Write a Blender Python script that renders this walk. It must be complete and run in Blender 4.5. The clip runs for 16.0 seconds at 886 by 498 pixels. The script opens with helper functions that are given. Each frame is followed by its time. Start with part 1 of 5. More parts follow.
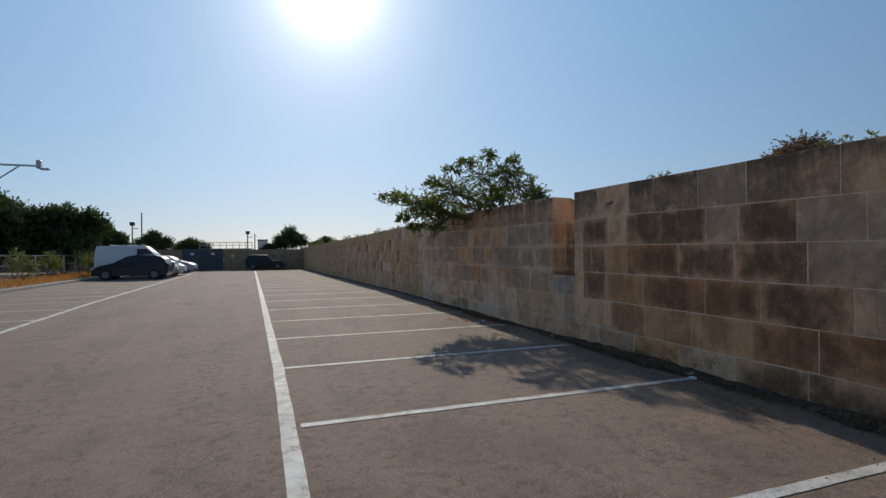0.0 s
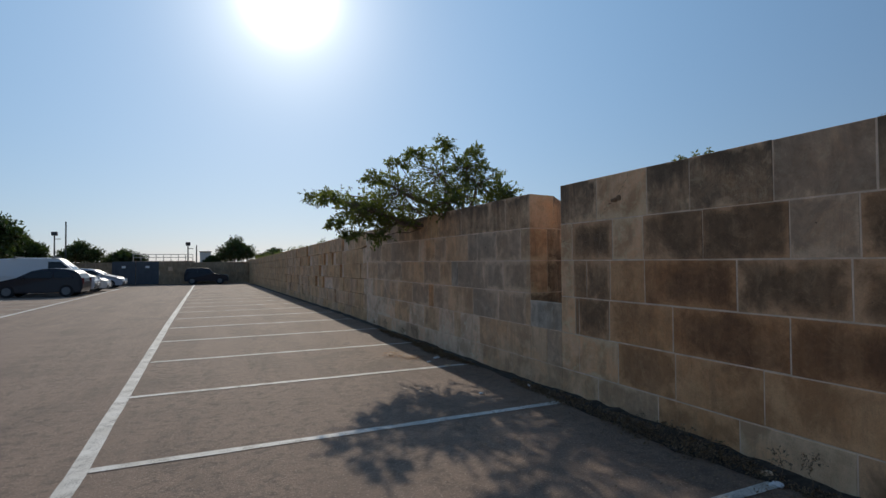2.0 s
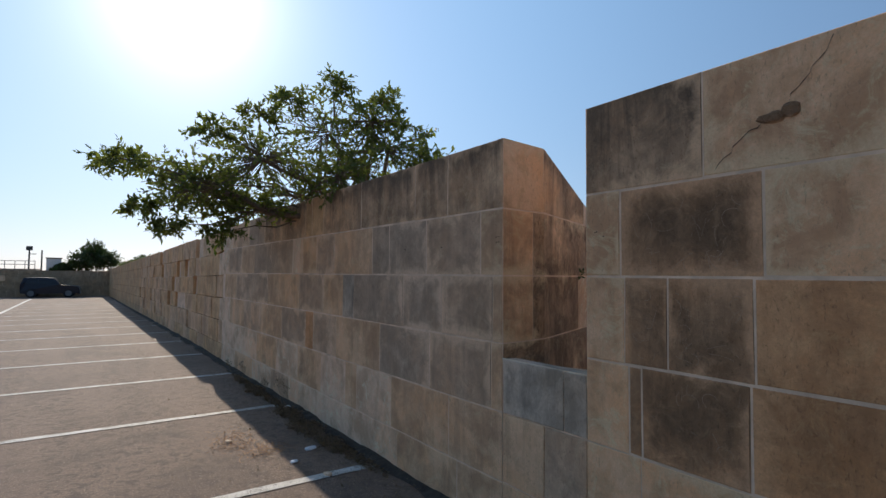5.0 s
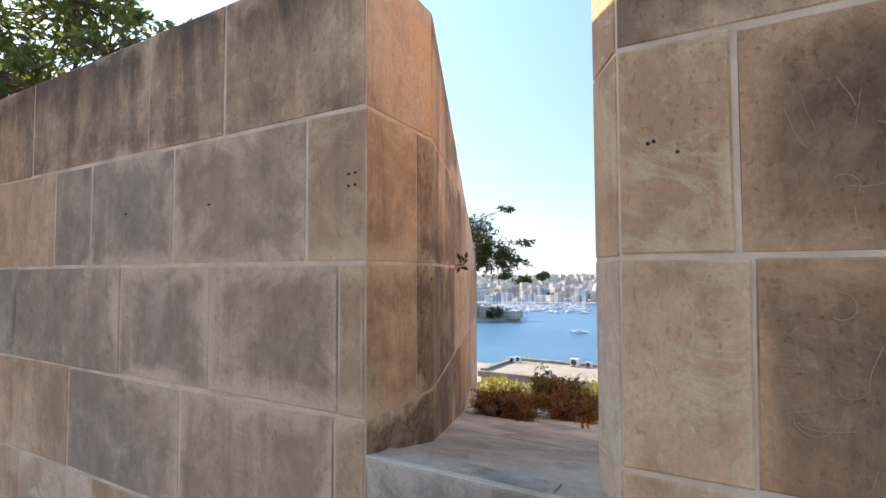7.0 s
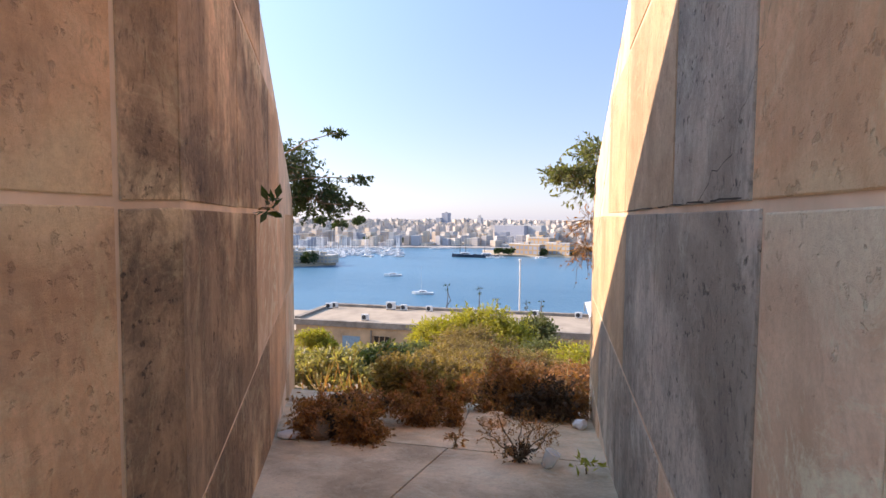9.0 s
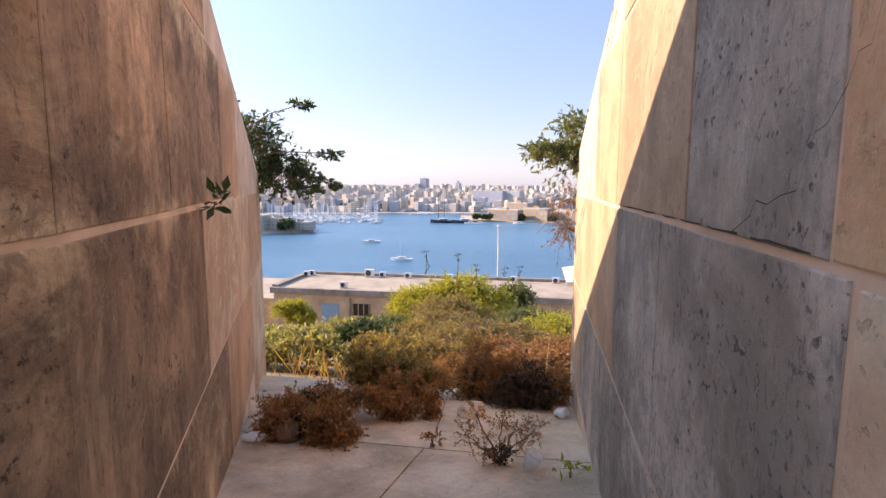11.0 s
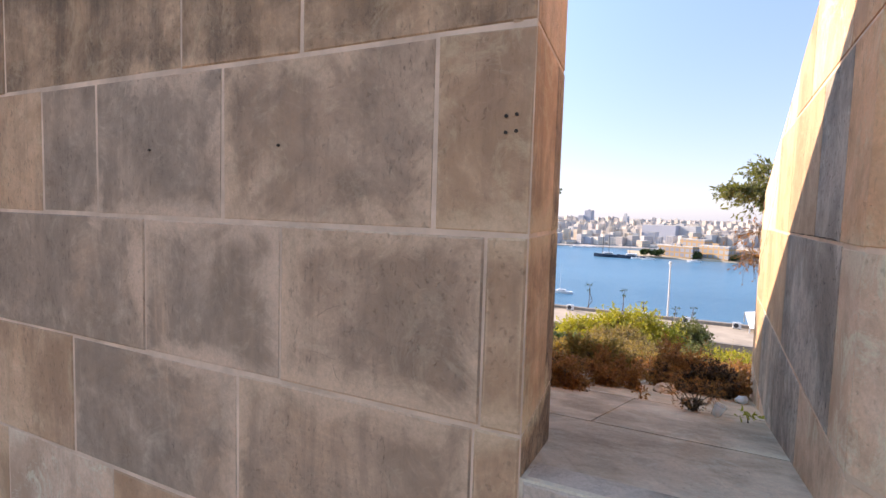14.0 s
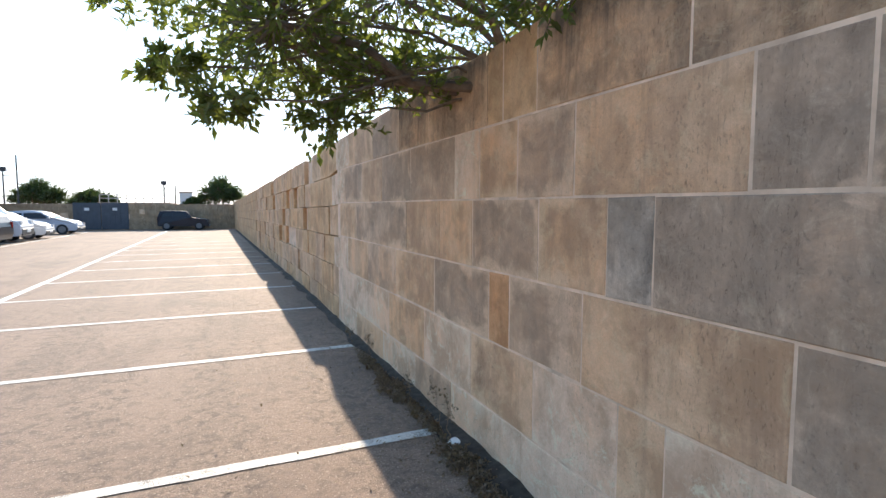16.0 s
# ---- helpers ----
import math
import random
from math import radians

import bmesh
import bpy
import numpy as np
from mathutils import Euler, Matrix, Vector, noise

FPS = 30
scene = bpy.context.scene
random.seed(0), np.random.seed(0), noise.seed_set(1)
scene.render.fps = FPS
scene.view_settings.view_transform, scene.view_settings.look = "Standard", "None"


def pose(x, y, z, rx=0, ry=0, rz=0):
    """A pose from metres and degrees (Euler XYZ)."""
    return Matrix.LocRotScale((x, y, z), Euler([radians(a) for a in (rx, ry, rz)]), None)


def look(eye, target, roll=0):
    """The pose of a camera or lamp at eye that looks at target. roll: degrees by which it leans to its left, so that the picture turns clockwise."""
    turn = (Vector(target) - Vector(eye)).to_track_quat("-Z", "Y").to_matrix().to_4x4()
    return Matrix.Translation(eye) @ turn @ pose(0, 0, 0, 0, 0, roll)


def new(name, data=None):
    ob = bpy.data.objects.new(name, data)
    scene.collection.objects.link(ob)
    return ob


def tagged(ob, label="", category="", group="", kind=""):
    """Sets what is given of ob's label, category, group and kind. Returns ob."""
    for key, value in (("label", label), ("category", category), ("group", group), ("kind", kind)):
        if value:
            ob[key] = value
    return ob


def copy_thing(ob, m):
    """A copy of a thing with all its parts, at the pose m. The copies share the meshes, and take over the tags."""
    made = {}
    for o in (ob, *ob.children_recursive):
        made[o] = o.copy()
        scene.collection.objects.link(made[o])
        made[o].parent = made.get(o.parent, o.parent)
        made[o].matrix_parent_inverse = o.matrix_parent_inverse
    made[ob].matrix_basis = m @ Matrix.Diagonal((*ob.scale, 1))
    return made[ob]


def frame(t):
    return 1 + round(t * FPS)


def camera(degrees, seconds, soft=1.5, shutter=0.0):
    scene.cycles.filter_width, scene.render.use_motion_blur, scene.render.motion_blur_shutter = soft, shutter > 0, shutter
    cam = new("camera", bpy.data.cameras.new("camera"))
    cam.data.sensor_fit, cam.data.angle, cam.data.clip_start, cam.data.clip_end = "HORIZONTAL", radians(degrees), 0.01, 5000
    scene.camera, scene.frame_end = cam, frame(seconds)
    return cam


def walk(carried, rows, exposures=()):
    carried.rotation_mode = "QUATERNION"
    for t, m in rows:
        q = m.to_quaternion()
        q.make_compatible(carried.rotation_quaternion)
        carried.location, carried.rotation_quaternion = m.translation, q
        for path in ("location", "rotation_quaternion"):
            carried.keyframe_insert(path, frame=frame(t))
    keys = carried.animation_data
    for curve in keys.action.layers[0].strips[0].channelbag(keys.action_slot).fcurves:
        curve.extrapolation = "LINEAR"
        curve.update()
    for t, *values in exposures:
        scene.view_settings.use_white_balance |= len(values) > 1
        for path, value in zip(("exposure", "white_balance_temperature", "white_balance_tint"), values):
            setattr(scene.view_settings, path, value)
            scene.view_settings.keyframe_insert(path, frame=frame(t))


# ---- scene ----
cam = camera(79.3, 16.0)
PATH = [
    (0, (0.24, 0.17, 1.474), (0.915, 2.052, 1.477), -0.4),
    (0.5, (0.5, 0.76, 1.504), (1.216, 2.628, 1.511), -0.4),
    (1, (0.836, 1.322, 1.523), (1.573, 3.181, 1.537), -0.3),
    (1.5, (1.101, 1.906, 1.522), (1.889, 3.744, 1.551), -0.2),
    (2, (1.399, 2.48, 1.522), (2.211, 4.307, 1.569), -0.4),
    (2.5, (1.642, 3.045, 1.503), (2.494, 4.853, 1.563), -0.2),
    (3, (1.889, 3.585, 1.49), (2.797, 5.366, 1.557), -0.2),
    (5.3, (3.159, 5.99, 1.529), (4.352, 7.592, 1.631), 0.5),
    (5.5, (3.268, 6.18, 1.504), (4.512, 7.743, 1.609), 0.5),
    (6, (3.531, 6.606, 1.525), (4.919, 8.042, 1.626), 0.3),
    (6.5, (3.764, 6.987, 1.521), (5.336, 8.22, 1.609), -0.1),
    (7, (4.036, 7.248, 1.498), (5.735, 8.3, 1.586), -0.2),
    (7.5, (4.293, 7.442, 1.495), (6.087, 8.323, 1.571), 0.6),
    (8, (4.554, 7.637, 1.508), (6.428, 8.333, 1.561), 0.6),
    (8.5, (4.732, 7.725, 1.491), (6.66, 8.257, 1.471), 0.8),
    (9, (4.942, 7.755, 1.513), (6.893, 8.178, 1.394), 0.4),
    (9.5, (5.073, 7.787, 1.539), (7.031, 8.154, 1.357), 0.1),
    (9.7, (5.09, 7.793, 1.554), (7.047, 8.152, 1.351), -0.1),
    (10.75, (5.09, 7.778, 1.576), (7.045, 8.123, 1.339), 0.1),
    (11.8, (5.043, 7.76, 1.594), (6.997, 8.093, 1.328), 0.3),
    (12, (4.984, 7.758, 1.598), (6.94, 8.1, 1.362), 0.4),
    (12.5, (4.76, 7.767, 1.593), (6.721, 8.126, 1.429), 0.8),
    (13, (4.549, 7.741, 1.587), (6.494, 8.188, 1.455), 1.1),
    (13.5, (4.306, 7.717, 1.574), (6.186, 8.385, 1.436), 1.4),
    (14, (4.097, 7.819, 1.571), (5.873, 8.726, 1.427), 1.7),
    (14.5, (3.861, 7.99, 1.529), (5.514, 9.108, 1.398), 0.8),
    (15, (3.736, 8.164, 1.5), (5.147, 9.576, 1.368), 0.4),
    (15.5, (3.707, 8.452, 1.487), (4.814, 10.111, 1.332), -0.2),
    (16, (3.673, 8.78, 1.484), (4.454, 10.615, 1.325), 0.1),
]
EXPOSURES = [(0, -0.38, 6750, 10), (3.2, -0.42, 6750, 10), (5.3, 0.28, 6900, 13), (6.4, 1.25, 7150, 15), (7, 1.45, 7500, 16), (8, 1.45, 7700, 20), (9, 1.28, 7750, 24), (9.7, 1.33, 7800, 25), (12, 1.3, 8000, 30), (13, 1.4, 7900, 28), (14.1, 1.45, 7900, 24), (14.8, 1.48, 7500, 16), (15.3, 1.40, 7200, 13), (16, 1.46, 7100, 12)]
walk(cam, [(t, look(eye, target, roll)) for t, eye, target, roll in PATH], EXPOSURES)

# ---- light ----
SUN_EL, SUN_AZ = 26.0, 7.8          # azimuth from +y towards +x
world = bpy.data.worlds.new("world")
scene.world = world
world.use_nodes = True
wt = world.node_tree
sky = wt.nodes.new("ShaderNodeTexSky")
sky.sky_type, sky.sun_disc = "NISHITA", False
sky.sun_elevation, sky.sun_rotation = radians(SUN_EL), radians(SUN_AZ)
sky.air_density, sky.dust_density, sky.ozone_density, sky.altitude = 1.0, 0.45, 1.6, 50
haze = wt.nodes.new("ShaderNodeMix")
haze.data_type, haze.blend_type = "RGBA", "ADD"
haze.inputs[0].default_value = 1.0
haze.inputs[7].default_value = (0.40, 1.30, 3.1, 1)     # even pale haze over the whole sky
soft = wt.nodes.new("ShaderNodeGamma")                  # milky air: a gentle fall from horizon to zenith
soft.inputs["Gamma"].default_value = 0.72
pale = wt.nodes.new("ShaderNodeHueSaturation")
pale.inputs["Saturation"].default_value = 1.08
pale.inputs["Value"].default_value = 1.20
wt.links.new(sky.outputs[0], soft.inputs["Color"])
wt.links.new(soft.outputs[0], pale.inputs["Color"])
wt.links.new(pale.outputs[0], haze.inputs[6])
SUN_DIR = Vector((math.sin(radians(SUN_AZ)) * math.cos(radians(SUN_EL)), math.cos(radians(SUN_AZ)) * math.cos(radians(SUN_EL)), math.sin(radians(SUN_EL))))


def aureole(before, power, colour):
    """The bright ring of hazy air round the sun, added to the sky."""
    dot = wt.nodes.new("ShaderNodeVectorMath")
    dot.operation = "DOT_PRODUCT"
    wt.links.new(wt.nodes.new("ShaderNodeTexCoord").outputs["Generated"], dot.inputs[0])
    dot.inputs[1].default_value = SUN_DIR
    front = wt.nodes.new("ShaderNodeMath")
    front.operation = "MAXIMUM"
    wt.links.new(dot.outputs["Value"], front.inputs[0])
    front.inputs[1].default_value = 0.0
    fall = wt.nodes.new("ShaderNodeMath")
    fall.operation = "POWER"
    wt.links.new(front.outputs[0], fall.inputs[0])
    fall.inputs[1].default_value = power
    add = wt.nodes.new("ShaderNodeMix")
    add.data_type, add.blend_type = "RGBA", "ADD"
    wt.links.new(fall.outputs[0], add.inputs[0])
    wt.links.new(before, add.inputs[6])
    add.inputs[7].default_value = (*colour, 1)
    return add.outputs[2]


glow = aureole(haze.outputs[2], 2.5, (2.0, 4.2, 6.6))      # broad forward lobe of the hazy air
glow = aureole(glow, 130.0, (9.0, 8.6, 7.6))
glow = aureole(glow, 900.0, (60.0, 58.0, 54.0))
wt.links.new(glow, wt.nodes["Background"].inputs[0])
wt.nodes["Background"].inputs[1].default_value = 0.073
sun = new("sun", bpy.data.lights.new("sun", "SUN"))
sun.data.energy, sun.data.angle, sun.data.color = 3.6, radians(0.6), (1.0, 0.92, 0.80)
sun.matrix_world = look((0, 0, 60), Vector((0, 0, 60)) - SUN_DIR)


# ---- materials ----
class Mat:
    """A small node builder round one Principled material."""

    def __init__(self, name, rough=0.8, metal=0.0):
        self.m = bpy.data.materials.new(name)
        self.m.use_nodes = True
        self.t = self.m.node_tree
        self.b = self.t.nodes["Principled BSDF"]
        self.b.inputs["Roughness"].default_value, self.b.inputs["Metallic"].default_value = rough, metal
        self.co = self.t.nodes.new("ShaderNodeTexCoord").outputs["Object"]
        self.geo = self.t.nodes.new("ShaderNodeNewGeometry")
        self.info = self.t.nodes.new("ShaderNodeObjectInfo")

    def world(self, scale=(1, 1, 1)):
        mp = self.t.nodes.new("ShaderNodeMapping")
        mp.inputs["Scale"].default_value = scale
        self.t.links.new(self.geo.outputs["Position"], mp.inputs[0])
        return mp.outputs[0]

    def noise(self, scale, detail=5, rough=0.6, co=None, dist=0.0):
        n = self.t.nodes.new("ShaderNodeTexNoise")
        n.inputs["Scale"].default_value, n.inputs["Detail"].default_value, n.inputs["Roughness"].default_value = scale, detail, rough
        n.inputs["Distortion"].default_value = dist
        self.t.links.new(co or self.geo.outputs["Position"], n.inputs["Vector"])
        return n.outputs["Fac"]

    def ramp(self, fac, *stops):
        r = self.t.nodes.new("ShaderNodeValToRGB")
        e = r.color_ramp.elements
        while len(e) < len(stops):
            e.new(0.5)
        for x, (p, c) in zip(e, stops):
            x.position = p
            x.color = (*c, 1) if hasattr(c, "__len__") else (c, c, c, 1)
        self.t.links.new(fac, r.inputs[0])
        return r.outputs[0]

    def mix(self, fac, a, b, how="MIX"):
        n = self.t.nodes.new("ShaderNodeMix")
        n.data_type, n.blend_type = "RGBA", how
        for v, k in ((fac, 0), (a, 6), (b, 7)):
            if hasattr(v, "is_linked"):
                self.t.links.new(v, n.inputs[k])
            elif k == 0:
                n.inputs[0].default_value = v
            else:
                n.inputs[k].default_value = (*v, 1)
        return n.outputs[2]

    def math(self, how, a, b=0.0, clamp=False):
        n = self.t.nodes.new("ShaderNodeMath")
        n.operation, n.use_clamp = how, clamp
        for k, v in ((0, a), (1, b)):
            if hasattr(v, "is_linked"):
                self.t.links.new(v, n.inputs[k])
            else:
                n.inputs[k].default_value = v
        return n.outputs[0]

    def color(self, c):
        if hasattr(c, "is_linked"):
            self.t.links.new(c, self.b.inputs["Base Color"])
        else:
            self.b.inputs["Base Color"].default_value = (*c, 1)
        return self

    def rough(self, f):
        self.t.links.new(f, self.b.inputs["Roughness"])
        return self

    def bump(self, fac, strength=0.3, dist=0.01):
        n = self.t.nodes.new("ShaderNodeBump")
        n.inputs["Strength"].default_value, n.inputs["Distance"].default_value = strength, dist
        self.t.links.new(fac, n.inputs["Height"])
        self.t.links.new(n.outputs[0], self.b.inputs["Normal"])
        return self


def plain(name, c, rough=0.7, metal=0.0, var=0.15, scale=6.0):
    k = Mat(name, rough, metal)
    f = k.noise(scale, 6)
    k.color(k.mix(k.ramp(f, (0.3, 0.0), (0.7, 1.0)), tuple(v * (1 - var) for v in c), tuple(min(1, v * (1 + var)) for v in c)))
    return k.m


def make_asphalt():
    k = Mat("asphalt", 0.88)
    grain = k.noise(120, 4, 0.8)
    mid = k.noise(34, 5, 0.8)
    clod = k.noise(9, 8, 0.75, None, 0.5)
    blot = k.noise(0.8, 8, 0.7, None, 0.6)
    tracks = k.noise(1.0, 4, 0.6, k.world((1.3, 0.12, 1)))
    speck = k.ramp(k.noise(60, 2, 0.5), (0.62, 0.0), (0.67, 1.0))
    c = k.mix(k.ramp(grain, (0.38, 0.0), (0.62, 1.0)), (0.080, 0.059, 0.045), (0.29, 0.216, 0.165))
    c = k.mix(k.math("MULTIPLY", k.ramp(mid, (0.46, 0.0), (0.54, 1.0)), 0.70), c, (0.27, 0.198, 0.148))
    c = k.mix(k.math("MULTIPLY", k.ramp(clod, (0.50, 0.0), (0.58, 1.0)), 0.62), c, (0.075, 0.057, 0.046))
    c = k.mix(k.math("MULTIPLY", k.ramp(blot, (0.46, 0.0), (0.60, 1.0)), 0.5), c, (0.115, 0.085, 0.067))
    c = k.mix(k.math("MULTIPLY", k.ramp(tracks, (0.45, 0.0), (0.60, 1.0)), 0.4), c, (0.26, 0.19, 0.145))
    c = k.mix(k.math("MULTIPLY", speck, 0.6), c, (0.46, 0.38, 0.30))
    c = k.mix(1.0, c, (1.12, 1.02, 0.95), "MULTIPLY")
    k.color(c).bump(k.math("ADD", k.math("ADD", grain, mid), clod), 0.7, 0.008)
    return k.m


def make_stone(name, light, mid_c, dark, amount, streaks=0.5, salt=0.0, rnd=True, crust=0.0, pitted=0.28):
    """Limestone: a light and a middle tone, with soft-edged dark weathering of the given amount, rain streaks and pale scratches."""
    light, mid_c, dark = (tuple(v * f for v, f in zip(col, (1.04, 0.97, 0.86))) for col in (light, mid_c, dark))
    k = Mat(name, 0.92)
    shift = k.t.nodes.new("ShaderNodeVectorMath")
    shift.operation = "MULTIPLY_ADD"
    k.t.links.new(k.info.outputs["Random"] if rnd else k.geo.outputs["Random Per Island"], shift.inputs[0])
    shift.inputs[1].default_value = (3.1, 1.7, 2.3)
    k.t.links.new(k.geo.outputs["Position"], shift.inputs[2])
    p = shift.outputs[0]
    big = k.noise(0.9, 4, 0.6, None, 0.6)
    med = k.noise(7.0, 10, 0.78, p, 0.5)
    blot = k.noise(3.2, 12, 0.78, None, 1.0)
    fine = k.noise(110, 6, 0.8)
    pits = k.noise(70, 4, 0.6, p)
    streak = k.noise(1.0, 8, 0.75, k.world((4.5, 4.5, 0.5)), 0.8)
    grainy = k.math("ADD", k.math("ADD", k.math("MULTIPLY", big, 0.52), k.math("MULTIPLY", blot, 0.36)), k.math("MULTIPLY", med, 0.12))
    c = k.mix(k.ramp(med, (0.40, 0.0), (0.60, 1.0)), mid_c, light)
    c = k.mix(k.ramp(k.noise(0.8, 5, 0.65, None, 0.5), (0.44, 0.0), (0.58, 0.65)), c, tuple(v * f for v, f in zip(light, (1.0, 0.80, 0.62))))
    cloud = k.noise(2.6, 5, 0.62, None, 0.35)
    c = k.mix(k.math("MULTIPLY", k.ramp(cloud, (0.46, 0.0), (0.58, 1.0)), 0.82), c, tuple(v * f for v, f in zip(mid_c, (0.66, 0.61, 0.55))))
    mask = k.ramp(grainy, (0.600 - 0.26 * amount, 0.0), (0.685 - 0.22 * amount, 1.0))
    if rnd:
        gen = k.t.nodes.new("ShaderNodeTexCoord").outputs["Generated"]
        g = k.t.nodes.new("ShaderNodeSeparateXYZ")
        k.t.links.new(gen, g.inputs[0])
        nx = k.t.nodes.new("ShaderNodeSeparateXYZ")
        k.t.links.new(k.geo.outputs["True Normal"], nx.inputs[0])
        dy = k.math("MULTIPLY", k.math("MINIMUM", g.outputs[1], k.math("SUBTRACT", 1.0, g.outputs[1])), 0.65)
        dy = k.math("ADD", dy, k.math("SUBTRACT", 1.0, k.math("ABSOLUTE", nx.outputs[0])))
        dz = k.math("MULTIPLY", k.math("MINIMUM", g.outputs[2], k.math("SUBTRACT", 1.0, g.outputs[2])), 0.40)
        edge = k.math("ADD", k.math("MINIMUM", dy, dz), k.math("MULTIPLY", k.math("SUBTRACT", k.noise(4.0, 8, 0.72, p, 0.8), 0.5), 0.30))
        edge = k.math("ADD", edge, k.ramp(k.noise(1.25, 4, 0.6, None, 0.4), (0.44, 0.0), (0.60, 0.11)))
        mask = k.math("MULTIPLY", mask, k.ramp(edge, (0.0, 0.10), (0.075, 1.0)) if amount < 0.75 else k.ramp(edge, (0.015, 0.0), (0.135, 1.0)))
    c = k.mix(k.math("MULTIPLY", mask, 0.50 + 0.40 * amount), c, k.mix(k.ramp(med, (0.40, 0.0), (0.60, 1.0)), dark, tuple(v * 1.8 for v in dark)))
    c = k.mix(k.math("MULTIPLY", k.ramp(streak, (0.50, 0.0), (0.62, 1.0)), streaks * 0.75), c, dark)
    wash = k.noise(5.5, 5, 0.60, k.world((1.0, 1.0, 0.65)), 0.25)
    c = k.mix(k.math("MULTIPLY", k.ramp(wash, (0.50, 0.0), (0.66, 1.0)), 0.70 * (1 - 0.85 * amount)), c, tuple(v * f for v, f in zip(light, (0.96, 0.93, 0.90))))
    band = k.noise(1.0, 3, 0.6, k.world((2.6, 2.6, 0.35)), 0.5)
    drip = k.math("ADD", k.math("MULTIPLY", k.noise(1.0, 6, 0.66, k.world((8, 8, 0.7)), 0.9), 0.5), k.math("MULTIPLY", band, 0.5))
    c = k.mix(k.math("MULTIPLY", k.ramp(drip, (0.49, 0.0), (0.60, 1.0)), 0.12 * min(1.0, streaks * 3) + 1.2 * max(0.0, streaks - 0.45)), c, tuple(v * 0.8 for v in dark))
    flow = k.noise(1.0, 5, 0.7, k.world((95, 95, 34)), 0.5)
    c = k.mix(k.math("MULTIPLY", k.math("MULTIPLY", k.ramp(flow, (0.57, 0.0), (0.66, 1.0)), k.ramp(band, (0.42, 0.0), (0.56, 1.0))), 0.25 + 0.6 * streaks), c, tuple(v * 0.35 for v in dark))
    c = k.mix(k.math("MULTIPLY", k.ramp(k.noise(5.0, 9, 0.82, p, 1.6), (0.52, 0.0), (0.62, 1.0)), (0.40 + salt) * (1 - 0.6 * amount)), c, tuple(min(0.8, v * 1.2) for v in light))
    vein = k.math("ABSOLUTE", k.math("SUBTRACT", k.noise(3.5, 3, 0.5, p, 2.5), 0.5))
    c = k.mix(k.math("MULTIPLY", k.ramp(vein, (0.0, 1.0), (0.008, 0.0)), 0.14), c, tuple(min(0.8, v * 1.15) for v in light))
    if crust:
        high = k.math("ADD", g.outputs[2], k.math("MULTIPLY", k.math("SUBTRACT", k.math("ADD", streak, k.noise(2.2, 6, 0.7)), 1.0), 1.5))
        c = k.mix(k.math("MULTIPLY", k.ramp(high, (0.50, 0.0), (0.95, 1.0)), crust), c, dark)      # black growth on the weathered upper edge
    if rnd:
        c = k.mix(k.math("MULTIPLY", k.ramp(edge, (0.0, 1.0), (0.030, 0.55), (0.070, 0.0)), 0.80), c, tuple(min(0.8, v * f) for v, f in zip(light, (1.04, 1.02, 1.02))))
    specks = k.math("MULTIPLY", k.ramp(pits, (0.60, 0.0), (0.65, 1.0)), k.ramp(blot, (0.46, 0.0), (0.58, 1.0)))
    c = k.mix(k.math("MULTIPLY", specks, pitted), c, tuple(v * 0.5 for v in dark))
    c = k.mix(k.math("MULTIPLY", k.ramp(fine, (0.42, 0.0), (0.62, 1.0)), 0.30), c, tuple(v * 0.6 for v in mid_c))
    mottle = k.math("MULTIPLY", k.ramp(k.noise(21, 8, 0.82, p, 0.4), (0.46, 0.0), (0.58, 1.0)), k.ramp(k.noise(1.6, 4, 0.6), (0.40, 0.15), (0.58, 1.0)))
    c = k.mix(k.math("MULTIPLY", mottle, 0.10 + 0.20 * amount + 0.5 * max(0.0, pitted - 0.28)), c, tuple(v * 1.5 for v in dark))
    k.color(c).bump(k.math("ADD", k.math("MULTIPLY", fine, 0.3), k.math("SUBTRACT", k.math("ADD", med, k.math("MULTIPLY", blot, 0.8)), k.math("MULTIPLY", specks, 1.0))), 0.55, 0.010)
    return k.m


def make_leaf(name, a, b, back=0.25):
    k = Mat(name, 0.55)
    k.color(k.mix(k.geo.outputs["Random Per Island"], a, b))
    tr = k.t.nodes.new("ShaderNodeBsdfTranslucent")
    tr.inputs[0].default_value = (b[0] * 1.8, b[1] * 1.85, b[2] * 0.85, 1)
    ms = k.t.nodes.new("ShaderNodeMixShader")
    ms.inputs[0].default_value = back
    k.t.links.new(k.b.outputs[0], ms.inputs[1])
    k.t.links.new(tr.outputs[0], ms.inputs[2])
    k.t.links.new(ms.outputs[0], k.t.nodes["Material Output"].inputs[0])
    return k.m


def make_paint():
    """Worn white road paint with the asphalt showing through."""
    k = Mat("road_paint", 0.75)
    w = k.ramp(k.math("ADD", k.math("MULTIPLY", k.noise(140, 4, 0.7), 0.6), k.math("MULTIPLY", k.noise(5, 5, 0.6), 0.4)), (0.40, 0.0), (0.50, 1.0))
    c = k.mix(k.ramp(k.noise(3, 5), (0.3, 0.0), (0.7, 1.0)), (0.55, 0.51, 0.44), (0.74, 0.71, 0.65))
    k.color(k.mix(w, (0.15, 0.125, 0.105), c)).bump(k.noise(260, 3), 0.3, 0.004)
    return k.m


